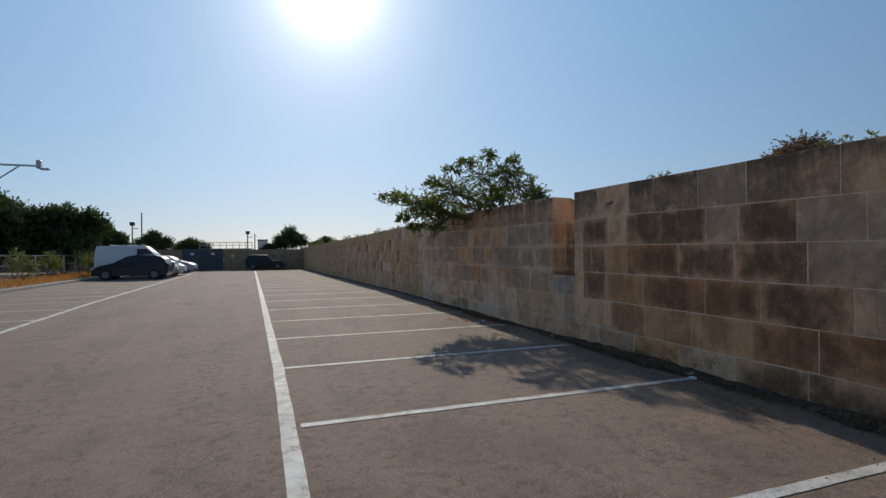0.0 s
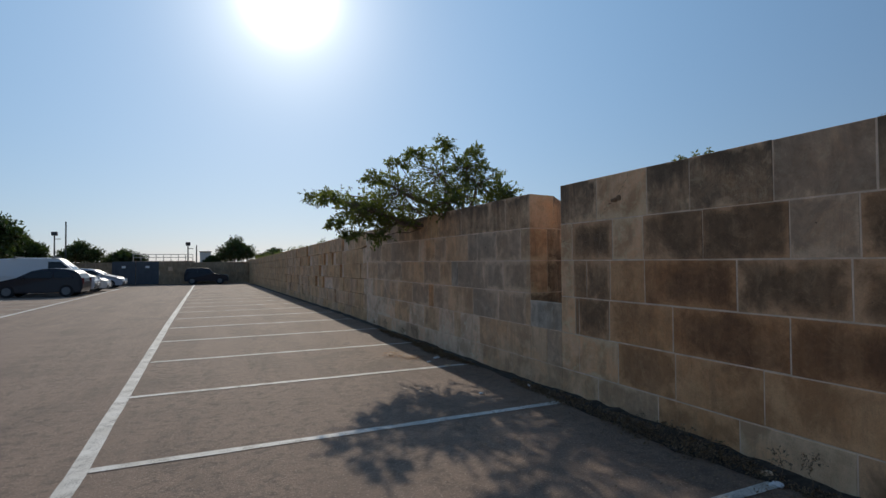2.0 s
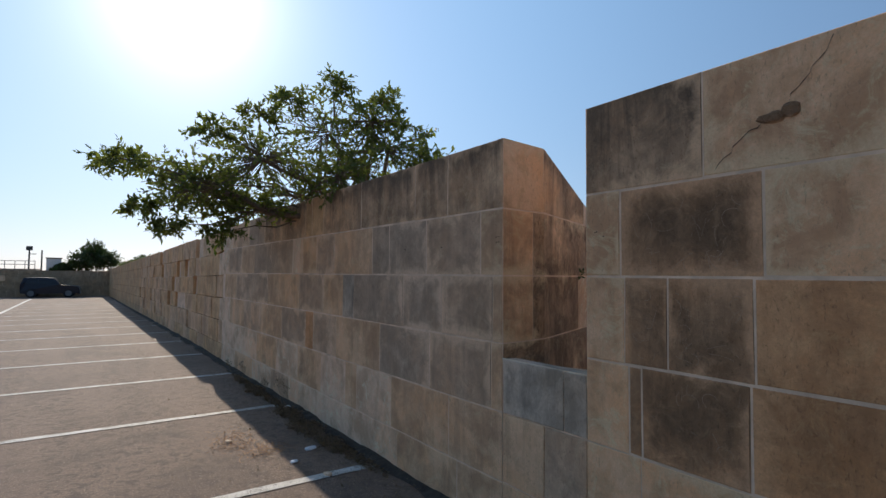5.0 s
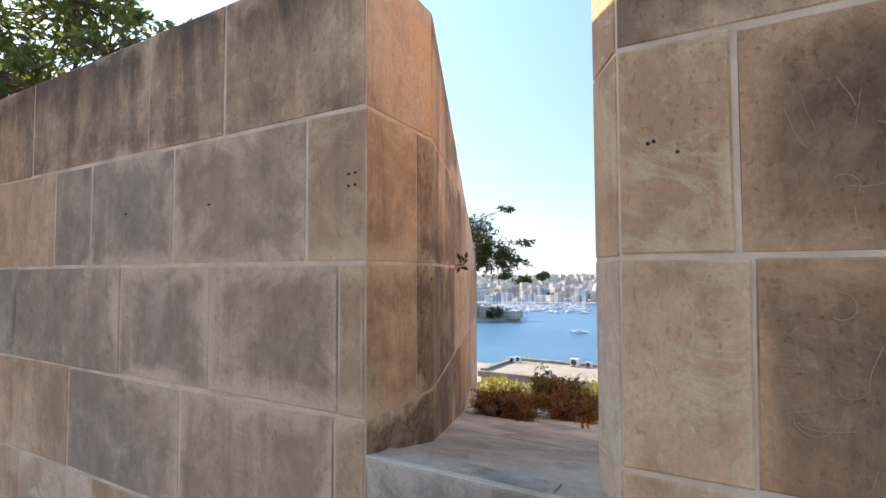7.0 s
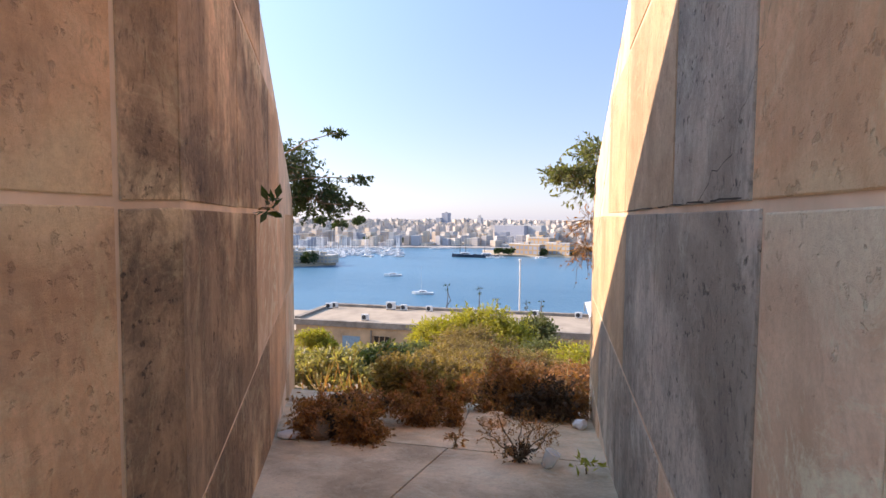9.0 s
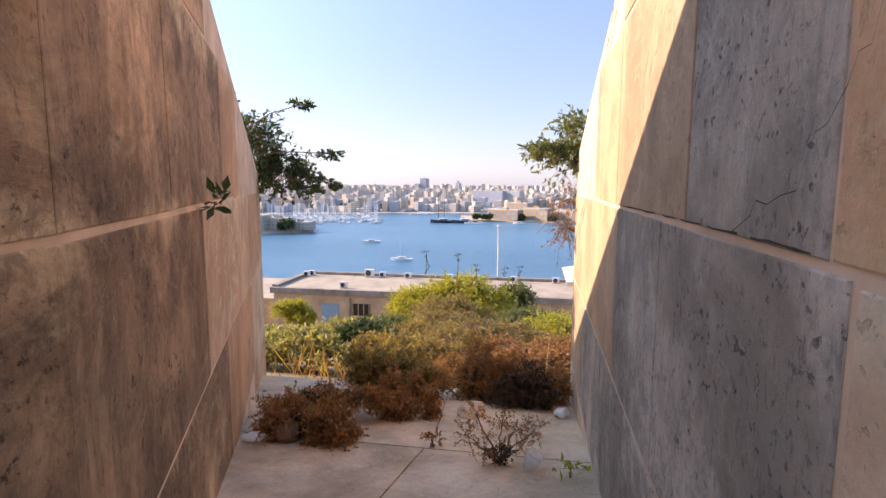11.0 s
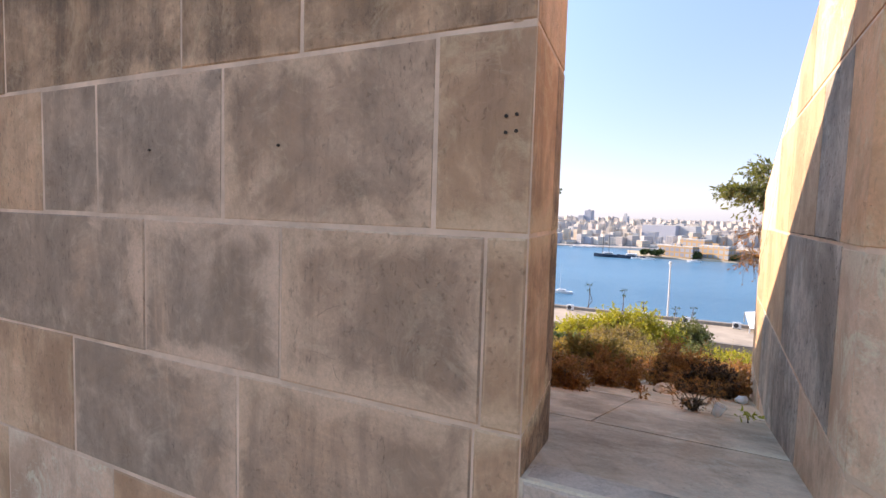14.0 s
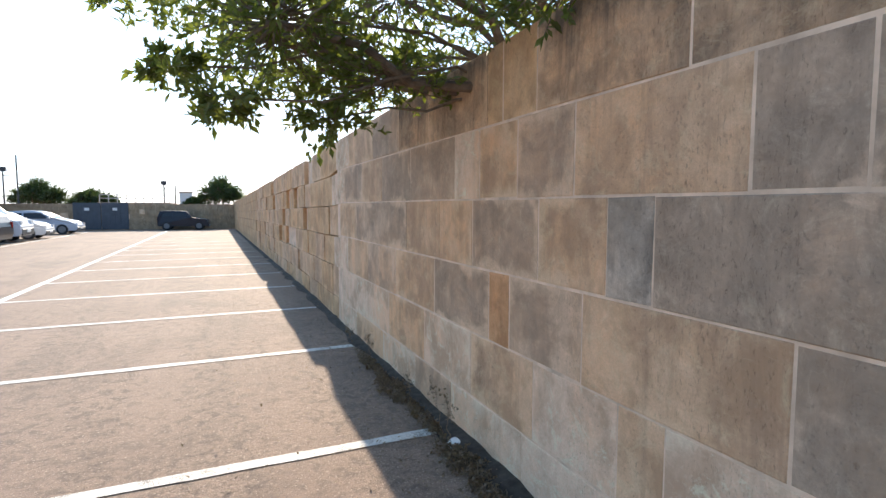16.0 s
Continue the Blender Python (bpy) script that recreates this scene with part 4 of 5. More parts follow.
for i in range(NS + 1):
    y = 1.0 + i * 0.08
    big = math.exp(-((y - 5.9) / 1.1) ** 2) + 0.8 * math.exp(-((y - 2.9) / 0.7) ** 2) + 0.5 * math.exp(-((y - 11.5) / 0.5) ** 2) + 0.4 * math.exp(-((y - 7.3) / 0.4) ** 2)
    w = 0.05 + 0.09 * (0.5 + noise.noise(Vector((y * 1.7, 0, 0)))) + 0.22 * big * (0.8 + 0.4 * noise.noise(Vector((y * 4, 3, 0))))
    h = 0.015 + 0.25 * w * (0.8 + 0.5 * noise.noise(Vector((y * 6, 7, 0))))
    w, h = max(0.03, w), max(0.01, h)
    sv += [(FACE + 0.01, y, gz(y) + h * 1.1), (FACE - w * 0.45, y + rs.uniform(-0.02, 0.02), gz(y) + h * rs.uniform(0.6, 1.0)), (FACE - w, y, gz(y) + 0.003)]
    if i:
        b = 3 * i
        sf += [(b - 3, b, b + 1, b - 2), (b - 2, b + 1, b + 2, b - 1)]
tagged(raw("soil_strip", sv, sf, SOIL), "dark crumbly soil heaped along the wall foot", "soil", kind="structure")
rg = random.Random(9)
lv, lf = [], []
for i in range(14000):
    y = rg.uniform(2, 34)
    x = FACE - abs(rg.gauss(0, 0.32)) - 0.01
    if rg.random() < 0.25:
        x = rg.uniform(3.4, 5.05)
    d = Vector((rg.uniform(-1, 1), rg.uniform(-1, 1), rg.uniform(-0.1, 0.3))).normalized()
    s = rg.uniform(0.010, 0.034)
    leaf(lv, lf, Vector((x, y, gz(y) + rg.uniform(0.004, 0.014))), d, Vector((0, 0, 1)), s, s * 0.5)
tagged(raw("leaf_litter", lv, lf, LITTER), "scattered dry brown leaves along the wall foot", "leaves", kind="stuff")
lv, lf = [], []
for cx, cy, r, n in ((4.17, 10.75, 0.16, 260), (4.37, 10.43, 0.17, 320), (4.45, 3.75, 0.3, 200), (4.25, 11.0, 0.15, 160), (4.7, 4.3, 0.3, 150), (4.1, 3.1, 0.35, 90)):
    for i in range(n):
        x, y = cx + rg.gauss(0, r * 0.6), cy + rg.gauss(0, r * 0.6)
        d = Vector((rg.uniform(-1, 1), rg.uniform(-1, 1), rg.uniform(-0.1, 0.25))).normalized()
        s = rg.uniform(0.02, 0.09)
        leaf(lv, lf, Vector((x, y, 0.005 + rg.uniform(0, 0.02))), d, Vector((0, 0, 1)), s, 0.006)
tagged(raw("straw_litter", lv, lf, LEAF_DRY), "patches of reddish dry straw on the asphalt", "straw", kind="stuff")
for i, (x, y, rx, ry, h) in enumerate(((4.88, 5.75, 0.22, 0.6, 0.24), (4.95, 5.4, 0.14, 0.5, 0.12), (4.93, 6.3, 0.14, 0.5, 0.12), (4.95, 7.2, 0.14, 0.45, 0.11), (4.95, 4.3, 0.12, 0.5, 0.08), (4.95, 2.6, 0.14, 0.5, 0.14), (4.96, 7.9, 0.1, 0.4, 0.06), (4.93, 3.1, 0.14, 0.55, 0.14), (4.95, 11.45, 0.12, 0.25, 0.08), (4.93, 11.36, 0.12, 0.4, 0.07), (4.97, 12.2, 0.07, 0.4, 0.05), (4.97, 13.5, 0.07, 0.5, 0.05), (4.96, 9.9, 0.08, 0.5, 0.04), (4.90, 10.8, 0.16, 0.30, 0.10), (4.92, 10.25, 0.12, 0.25, 0.08), (4.94, 12.8, 0.12, 0.3, 0.09))):
    plant("weed_heap", (x, y, gz(y) - 0.01), [B(x, y, gz(y) + h * 0.35, rx, ry * 1.2, h * 0.45)], 150, 9, 0.024, LITTER, TWIG, 100 + i, "dark heap of dead weeds and leaves at the wall foot", "weeds", 0.004, 0.3, "weed heaps along the wall", 0.8, 0.9)
for i, (y, h) in enumerate(((11.75, 0.30), (11.95, 0.34), (12.5, 0.2), (13.6, 0.28), (14.4, 0.2), (4.9, 0.22), (4.7, 0.26))):
    plant("wall_stalk", (4.99, y, 0), [B(4.97, y, h * 0.8, 0.05, 0.11, h * 0.4)], 18, 4, 0.022, LITTER, TWIG, 120 + i, "thin brown dried stalks standing against the wall", "weed", 0.003, 0.0, "dry stalks at the wall", 0.5, 0.1)
for i, (x, y, sx) in enumerate(((4.17, 10.82, 0.04), (4.72, 10.24, 0.05), (5.0, 11.7, 0.07), (4.62, 9.6, 0.04), (4.96, 8.0, 0.05), (4.98, 7.6, 0.04), (5.0, 5.0, 0.07), (4.9, 4.88, 0.05), (4.5, 10.0, 0.035), (4.95, 6.6, 0.05), (4.3, 7.95, 0.03))):
    rock("litter_scrap", (x, y, sx * 0.3), (sx, sx * 0.7, sx * 0.35), PLASTIC if i % 3 else STONES["salt"], 200 + i, "small crumpled white scrap lying by the wall", "litter")

# ---- outside the parapet ----
hv, hf = [], []
HX = [7.7, 8.6, 12, 20, 30, 45, 60, 110, 115]
HY = [-400, -40, 0, 8, 20, 40, 90, 500]
for x in HX:
    for y in HY:
        hv.append((x, y, (hill(x) if x > 8 else 0.25) if x < 50 else max(-46.5, hill(x))))
for i in range(len(HX) - 1):
    for j in range(len(HY) - 1):
        hf.append((i * 8 + j, (i + 1) * 8 + j, (i + 1) * 8 + j + 1, i * 8 + j + 1))
tagged(raw("hillside", hv, hf, DRYSOIL), "steep dry earth slope below the parapet", "hillside", kind="structure")
tagged(raw("sea", [(60, -4600, -45), (4600, -4600, -45), (4600, 4600, -45), (60, 4600, -45)], [(0, 1, 2, 3)], SEA), "calm blue harbour water", "water", kind="structure")

EX, EY, EZ = 5.1, 7.8, 1.55


def polar(az, dist):
    return EX + dist * math.cos(radians(az)), EY + dist * math.sin(radians(az))


def bush(name, az, dist, el_top, wid, mat, n, seed, label, leaves=10, size=0.1, depth=None, tall=None):
    """A bush seen in the direction az (degrees) with its top at the elevation el_top."""
    x, y = polar(az, dist)
    zt = EZ + dist * math.tan(radians(el_top))
    zb = hill(x)
    h = zt - zb if tall is None else tall
    zb = min(zb, zt - h)
    rr = random.Random(seed)
    blobs = [B(x + rr.uniform(-0.3, 0.3) * wid, y + rr.uniform(-0.55, 0.55) * wid, zt - h * rr.uniform(0.28, 0.6), wid * rr.uniform(0.4, 0.6), wid * rr.uniform(0.35, 0.55), h * rr.uniform(0.22, 0.3)) for _ in range(5)]
    blobs.append(B(x, y, zt - h * 0.25, wid * 0.5, wid * 0.5, h * 0.25))
    return plant(name, (x, y, hill(x) - 0.05), blobs, n, leaves, size, mat, TWIG, seed, label, "bush", 0.02, 0.3, spread=0.6)


DRY, OLV = "brown dried scrub outside the embrasure", "olive brown scrub on the slope"
for n, (az, dist, el, wid, m, lab, size) in enumerate((
        (6.0, 3.4, -17.0, 0.42, LEAF_DRY, DRY, 0.020), (1.0, 3.5, -16.4, 0.45, LEAF_DRY, DRY, 0.020), (-3.6, 3.7, -16.0, 0.45, LEAF_DRY, DRY, 0.020), (11.0, 3.6, -15.6, 0.45, LEAF_OLIVE, OLV, 0.024), (15.0, 3.9, -15.2, 0.45, LEAF_OLIVE, OLV, 0.026),
        (3.0, 4.6, -15.6, 0.6, LEAF_DRY, DRY, 0.022), (-2.5, 5.0, -15.4, 0.6, LEAF_DRY, DRY, 0.024), (9.0, 4.8, -14.6, 0.6, LEAF_OLIVE, OLV, 0.028), (13.0, 5.6, -14.2, 0.7, LEAF_OLIVE, OLV, 0.03),
        (6.0, 7.5, -13.6, 1.0, LEAF_STRAW, OLV, 0.034), (10.5, 8.5, -12.9, 1.0, LEAF_STRAW, OLV, 0.036), (1.5, 8.0, -14.2, 1.0, LEAF_OLIVE, OLV, 0.034))):
    bush("dry_bush", az, dist, el, wid, m, 110, 301 + n, lab, 15, size)
bush("shrub", 24.5, 5.0, -14.6, 0.75, LEAF_PALE, 120, 321, "leafy yellow and olive green shrub on the slope", 9, 0.055)
bush("shrub", 29.0, 5.6, -14.4, 0.8, LEAF_PALE, 110, 322, "leafy yellow and olive green shrub on the slope", 9, 0.055)
bush("shrub", 18.0, 5.2, -14.0, 0.42, LEAF_PINE, 120, 323, "dark green leafy shrub on the slope", 9, 0.055)
bush("shrub", 20.5, 6.5, -13.6, 0.7, LEAF_PALE, 110, 324, "leafy yellow and olive green shrub on the slope", 9, 0.06)
bush("shrub", 15.5, 7.0, -13.5, 0.6, LEAF_MID, 110, 325, "dusty green shrub on the slope", 9, 0.05)
bush("shrub", -3.5, 10.0, -12.9, 1.3, LEAF_LIME, 120, 326, "bright yellow green shrub on the slope", 10, 0.065)
bush("shrub", 0.2, 13.0, -12.2, 1.2, LEAF_MID, 120, 327, "soft blue green shrub on the slope", 10, 0.07)
bush("acacia_tree", 9.6, 19.0, -9.6, 2.0, LEAF_LIME, 170, 312, "rounded yellow green tree on the slope below", 12, 0.11)
bush("acacia_tree", 6.6, 18.6, -8.9, 1.7, LEAF_LIME, 150, 313, "rounded yellow green tree on the slope below", 12, 0.11)
bush("acacia_tree", 13.0, 19.5, -10.4, 1.4, LEAF_LIME, 120, 328, "rounded yellow green tree on the slope below", 12, 0.11)
bush("acacia_tree", 2.8, 20.0, -9.7, 1.3, LEAF_MID, 140, 314, "dark green tree on the slope below", 12, 0.11)
bush("acacia_tree", 8.5, 14.0, -11.3, 1.3, LEAF_STRAW, 150, 315, "olive brown shrub on the slope below", 11, 0.07)
bush("shrub", 25.3, 17.0, -11.6, 0.85, LEAF_LIME, 150, 316, "round fresh green bush on the slope below", 11, 0.07, tall=1.3)
for k in range(26):
    rr = random.Random(400 + k)
    az = rr.uniform(-14, 38)
    bush("slope_scrub", az, rr.uniform(6.5, 24), -15.5 - rr.uniform(0, 3), 1.2, rr.choice((LEAF_DRY, LEAF_STRAW, LEAF_MID, LEAF_DRY)), 50, 500 + k, "mixed dry scrub covering the slope", 9, 0.075)


def box(bm, x0, y0, z0, x1, y1, z1, bev=0.0):
    r = bmesh.ops.create_cube(bm, size=1)
    bmesh.ops.scale(bm, verts=r["verts"], vec=(x1 - x0, y1 - y0, z1 - z0))
    bmesh.ops.translate(bm, verts=r["verts"], vec=((x0 + x1) / 2, (y0 + y1) / 2, (z0 + z1) / 2))
    if bev:
        ed = {e for v in r["verts"] for e in v.link_edges}
        bmesh.ops.bevel(bm, geom=list(ed), offset=bev, segments=1, affect="EDGES")
    return bm


def boxed(name, a, b, mat, parent, label="", bev=0.0):
    return part(name, box(bmesh.new(), *a, *b, bev), mat, parent, label)


PLASTER = plain("ochre_plaster", (0.52, 0.37, 0.23), 0.9, var=0.25, scale=0.8)
ROOFING = plain("roof_screed", (0.40, 0.33, 0.255), 0.9, var=0.2, scale=0.6)
COPING = plain("grey_coping", (0.27, 0.235, 0.195), 0.9, var=0.35, scale=1.5)
BLUE = plain("faded_blue_paint", (0.22, 0.36, 0.46), 0.6)
house = tagged(new("flat_roofed_building"), "long low ochre building with a flat roof below the slope", "building")
RZ = -6.75
boxed("wall", (45, -30, -12.5), (52, 28.8, RZ - 0.45), PLASTER, house)
boxed("roof", (45.2, -29.8, RZ - 0.5), (51.8, 28.6, RZ - 0.2), ROOFING, house)
boxed("cornice", (44.85, -30.2, RZ - 0.62), (45.25, 29.05, RZ - 0.16), COPING, house, "stained grey cornice")
boxed("parapet_edge", (51.7, -30.2, RZ - 0.3), (52.2, 29.05, RZ + 0.04), COPING, house)
boxed("side_coping", (45.2, 28.5, RZ - 0.4), (51.8, 29.0, RZ + 0.02), COPING, house)
for y in (20.6, 9.0, 0.5, -8):
    w = boxed("window", (44.97, y, -8.95), (45.03, y + 1.5, -8.0), GLASS, house, "dark barred window")
    for k in range(4):
        boxed("bar", (44.93, y + 0.05 + k * 0.45, -8.95), (44.97, y + 0.10 + k * 0.45, -8.0), PLASTER, w)
boxed("window", (44.96, 23.2, -9.6), (45.03, 24.7, -8.1), BLUE, house, "faded blue shuttered window")
for y in (22.2, 18.6, 14.0, 6):
    boxed("drain_pipe", (44.85, y, -12), (44.98, y + 0.1, RZ - 0.8), COPING, house)
annex = tagged(new("flat_roofed_building"), "lower pale annex beside the ochre building", "building")
boxed("wall", (47, 29.2, -13), (56, 44, -8.6), PLASTER, annex)
boxed("roof", (46.9, 29.15, -8.6), (56.1, 44.1, -8.3), ROOFING, annex)


def ac_unit(x, y, z):
    o = tagged(new("air_conditioner"), "white boxed air conditioning unit on the flat roof", "air conditioner", "rooftop air conditioners")
    o.location = (x, y, z)
    boxed("casing", (-0.18, -0.42, 0.06), (0.18, 0.42, 0.72), WHITE, o, bev=0.02)
    bm = bmesh.new()
    bmesh.ops.create_cone(bm, segments=18, radius1=0.26, radius2=0.26, depth=0.03, cap_ends=True)
    bmesh.ops.rotate(bm, verts=bm.verts, matrix=Matrix.Rotation(radians(90), 3, "Y"))
    bmesh.ops.translate(bm, verts=bm.verts, vec=(-0.19, 0.08, 0.38))
    part("fan_grille", bm, DARKSTEEL, o, "dark round fan grille")
    for yy in (-0.35, 0.3):
        boxed("foot", (-0.18, yy, 0), (0.18, yy + 0.06, 0.06), DARKSTEEL, o)
    return o


first_ac = ac_unit(51.2, 22.6, RZ - 0.2)
for x, y in ((51.3, 21.4), (51.2, 19.0), (51.0, 28.0), (50.4, 28.3), (51.2, 15.2), (51.2, 12.8), (51.2, 9.6), (45.9, 23.1), (51.2, 6.0)):
    copy_thing(first_ac, Matrix.Translation((x, y, RZ - 0.2)) @ Matrix.Diagonal((0.7, 0.7, 0.7, 1)))
canopy = tagged(new("tent_canopy"), "white peaked fabric canopy beside the roof", "canopy")
bm = bmesh.new()
ring0 = [bm.verts.new(p) for p in ((50, -1.5, -6.6), (50, 5.2, -6.6), (58, 5.2, -6.6), (58, -1.5, -6.6))]
ap = bm.verts.new((54, -0.3, -5.0))
for i in range(4):
    bm.faces.new((ring0[i], ring0[(i + 1) % 4], ap))
part("fabric", bm, WHITE, canopy)
for x, y in ((50, -1.5), (50, 5.2), (58, 5.2), (58, -1.5)):
    boxed("post", (x - 0.05, y - 0.05, -7.5), (x + 0.05, y + 0.05, -6.6), WHITE, canopy)
# Agaves and a flag pole seen against the water.
for i, (az, el, h) in enumerate(((11.7, -7.2, 3.0), (8.2, -7.5, 2.8), (6.3, -8.6, 2.0), (1.6, -8.7, 2.0), (3.2, -8.9, 1.8))):
    x, y = polar(az, 60)
    zt = EZ + 60 * math.tan(radians(el))
    plant("agave_stalk", (x, y, zt - h - 2), [B(x, y, zt - 0.15, 0.5, 0.55, 0.15), B(x, y, zt - 0.7, 0.3, 0.3, 0.1)], 5, 5, 0.20, LEAF_PINE, BARK, 600 + i, "tall dried agave flower stalk against the water", "agave", 0.07, 0)
pole = tagged(new("flag_pole"), "slim white flag pole beside the harbour", "pole")
px, py = polar(3.95, 70)
bm = bmesh.new()
bmesh.ops.create_cone(bm, segments=8, radius1=0.13, radius2=0.09, depth=12, cap_ends=True)
bmesh.ops.translate(bm, verts=bm.verts, vec=(px, py, EZ + 70 * math.tan(radians(-4.55)) - 6))
part("shaft", bm, WHITE, pole)
bm = bmesh.new()
bmesh.ops.create_icosphere(bm, subdivisions=2, radius=0.2)
bmesh.ops.translate(bm, verts=bm.verts, vec=(px, py, EZ + 70 * math.tan(radians(-4.55))))
part("finial", bm, WHITE, pole)

# ---- far shore ----
# Land colour is greyed and lightened in place of distance haze.
LAND = plain("far_land", (0.36, 0.33, 0.30), 0.95, var=0.4, scale=0.02)
SHORE = plain("shore_stone", (0.46, 0.38, 0.28), 0.95, var=0.3, scale=0.05)


def land_z(d):
    return -43.5 + max(0, d - 800) * 0.031


lv, lf = [], []
AZ = list(range(-70, 85, 5))
DS = (798, 800, 1000, 1300, 1700, 2400, 3600)
for az in AZ:
    for d in DS:
        x, y = polar(az, d)
        lv.append((x, y, -46 if d == 798 else min(land_z(d), -14)))
n = len(DS)
for i in range(len(AZ) - 1):
    for j in range(n - 1):
        lf.append((i * n + j, i * n + j + 1, (i + 1) * n + j + 1, (i + 1) * n + j))
tagged(raw("far_shore", lv, lf, LAND), "low built-up shore across the harbour", "shore", kind="structure")
FACADES = [make_facade("facade_cream", (0.66, 0.59, 0.51), 3.2, 3.4), make_facade("facade_white", (0.72, 0.68, 0.64), 3.1, 4.2), make_facade("facade_tan", (0.60, 0.50, 0.40), 3.4, 3.8), make_facade("facade_grey", (0.46, 0.50, 0.56), 3.0, 3.0)]
FLATROOF = plain("far_roof", (0.55, 0.52, 0.47), 0.9)


def block_house(az, d, w, dep, h, mat, label, z=None, turn=28):
    x, y = polar(az, d)
    z = min(land_z(d), -14) - 1 if z is None else z
    o = tagged(new("apartment_building"), label, "building", "buildings across the harbour")
    o.matrix_basis = pose(x, y, z, 0, 0, az - turn)
    boxed("outer_wall", (0, -w / 2, 0), (dep, w / 2, h), mat, o)
    boxed("roof", (0.6, -w / 2 + 0.6, h), (dep - 0.6, w / 2 - 0.6, h + 0.5), FLATROOF, o)
    if w > 16:
        boxed("stair_tower", (dep * 0.3, -w * 0.1, h), (dep * 0.6, w * 0.12, h + 3), mat, o)
    return o


rc = random.Random(77)
tv, tf = [], []
for row, (d0, d1, step, h0, h1) in enumerate(((815, 840, 0.85, 9, 17), (880, 920, 0.80, 12, 20), (970, 1020, 0.72, 11, 20), (1080, 1140, 0.66, 10, 19), (1210, 1290, 0.60, 9, 17), (1360, 1460, 0.55, 8, 15), (1560, 1700, 0.5, 8, 15))):
    az = -9.0
    while az < 34:
        d = rc.uniform(d0, d1)
        w = d * math.tan(radians(step)) * rc.uniform(0.55, 1.05)
        h = rc.uniform(h0, h1)
        if row == 0 and (az < 6 or 13 < az < 15 or rc.random() < 0.25):
            h = rc.uniform(3, 6)
        if row > 2:
            x, y = polar(az, d)
            m = pose(x, y, min(land_z(d), -14) - 1, 0, 0, az - rc.uniform(15, 55))
            dep = rc.uniform(10, 20)
            for a, b in (((0, -w / 2, 0), (dep, w / 2, h)), ((dep * 0.3, -w * 0.1, h), (dep * 0.6, w * 0.15, h + rc.uniform(1.5, 3.5)))):
                base = len(tv)
                tv += [tuple(m @ Vector((p, q, r))) for p in (a[0], b[0]) for q in (a[1], b[1]) for r in (a[2], b[2])]
                tf += [tuple(base + n for n in face) for face in ((0, 1, 3, 2), (4, 6, 7, 5), (0, 4, 5, 1), (2, 3, 7, 6), (1, 5, 7, 3))]
        else:
            block_house(az, d, w, rc.uniform(10, 20), h, rc.choice(FACADES), rc.choice(("pale stone apartment block across the harbour", "cream plastered flats across the harbour")), None, rc.uniform(15, 55))
        az += step * rc.uniform(0.8, 1.25)
tagged(raw("far_town", tv, tf, make_facade("facade_far_town", (0.66, 0.60, 0.54), 3.2, 3.6, True)), "pale houses with haze in their colour rising behind the far shore", "buildings", kind="stuff")
block_house(12.07, 1500, 19, 19, 48, FACADES[3], "tall blue grey office tower above the city", -35)
block_house(12.75, 1500, 14, 16, 34, FACADES[3], "stepped blue grey office block beside the tower", -35)
block_house(8.4, 1500, 12, 12, 30, FACADES[3], "slender grey tower above the city", -30)
block_house(8.4, 1504, 6, 6, 37, FACADES[3], "narrow grey turret of the far tower", -30)
for az in (5.2, 3.4):
    block_house(az, 980, 60, 20, 27, FACADES[3], "long blue grey modern office block on the shore", -40)
# The old fort on its island, and the nearer point with trees.


def shore_patch(name, az0, az1, d, depth, z, label):
    v = []
    for k in range(13):
        a = az0 + (az1 - az0) * k / 12
        rr = random.Random(k + int(d))
        j = rr.uniform(-6, 6) + 14 * (abs(k - 6) / 6) ** 2
        v += [(*polar(a, d + j), -46), (*polar(a, d + j + 3), z), (*polar(a, d + depth), z + 3), (*polar(a, d + depth + 6), -46)]
    f = []
    for k in range(12):
        for m in range(3):
            f.append((4 * k + m, 4 * k + 4 + m, 4 * k + 5 + m, 4 * k + 1 + m))
    tagged(raw(name, v, f, SHORE), label, "shore", kind="structure")


shore_patch("fort_island", -22, 8, 640, 60, -43.6, "stony flat island in the harbour")
shore_patch("near_point", 23.6, 46, 500, 60, -42.5, "stone quay point in the harbour")
FORT = make_facade("fort_stone", (0.54, 0.36, 0.19), 5.5, 6.0)
for az, w, h in ((3.6, 42, 12), (0.2, 34, 14), (-3.0, 40, 11), (-7, 46, 13), (-12, 50, 12)):
    block_house(az, 655, w, 14, h, FORT, "golden stone waterfront fort range with small windows", -43, 30)
block_house(2.1, 690, 30, 20, 19, FORT, "golden stone inner fort range", -43)
for az, w, h in ((25.2, 22, 7), (27.4, 26, 11), (29.5, 20, 14), (32, 30, 12)):
    block_house(az, 515, w, 16, h, FACADES[2], "low stone quay buildings on the near point", -42.5)


def far_tree(az, d, r, z, seed):
    x, y = polar(az, d)
    plant("shore_tree", (x, y, z - r * 0.4), [B(x, y, z + r * 0.5, r, r, r * 0.8), B(x, y + r * 0.7, z + r * 0.3, r * 0.7, r * 0.7, r * 0.6)], 50, 8, r * 0.45, LEAF_PINE, BARK, seed, "dark rounded tree on the far shore", "tree", r * 0.06, group="trees on the far shore")


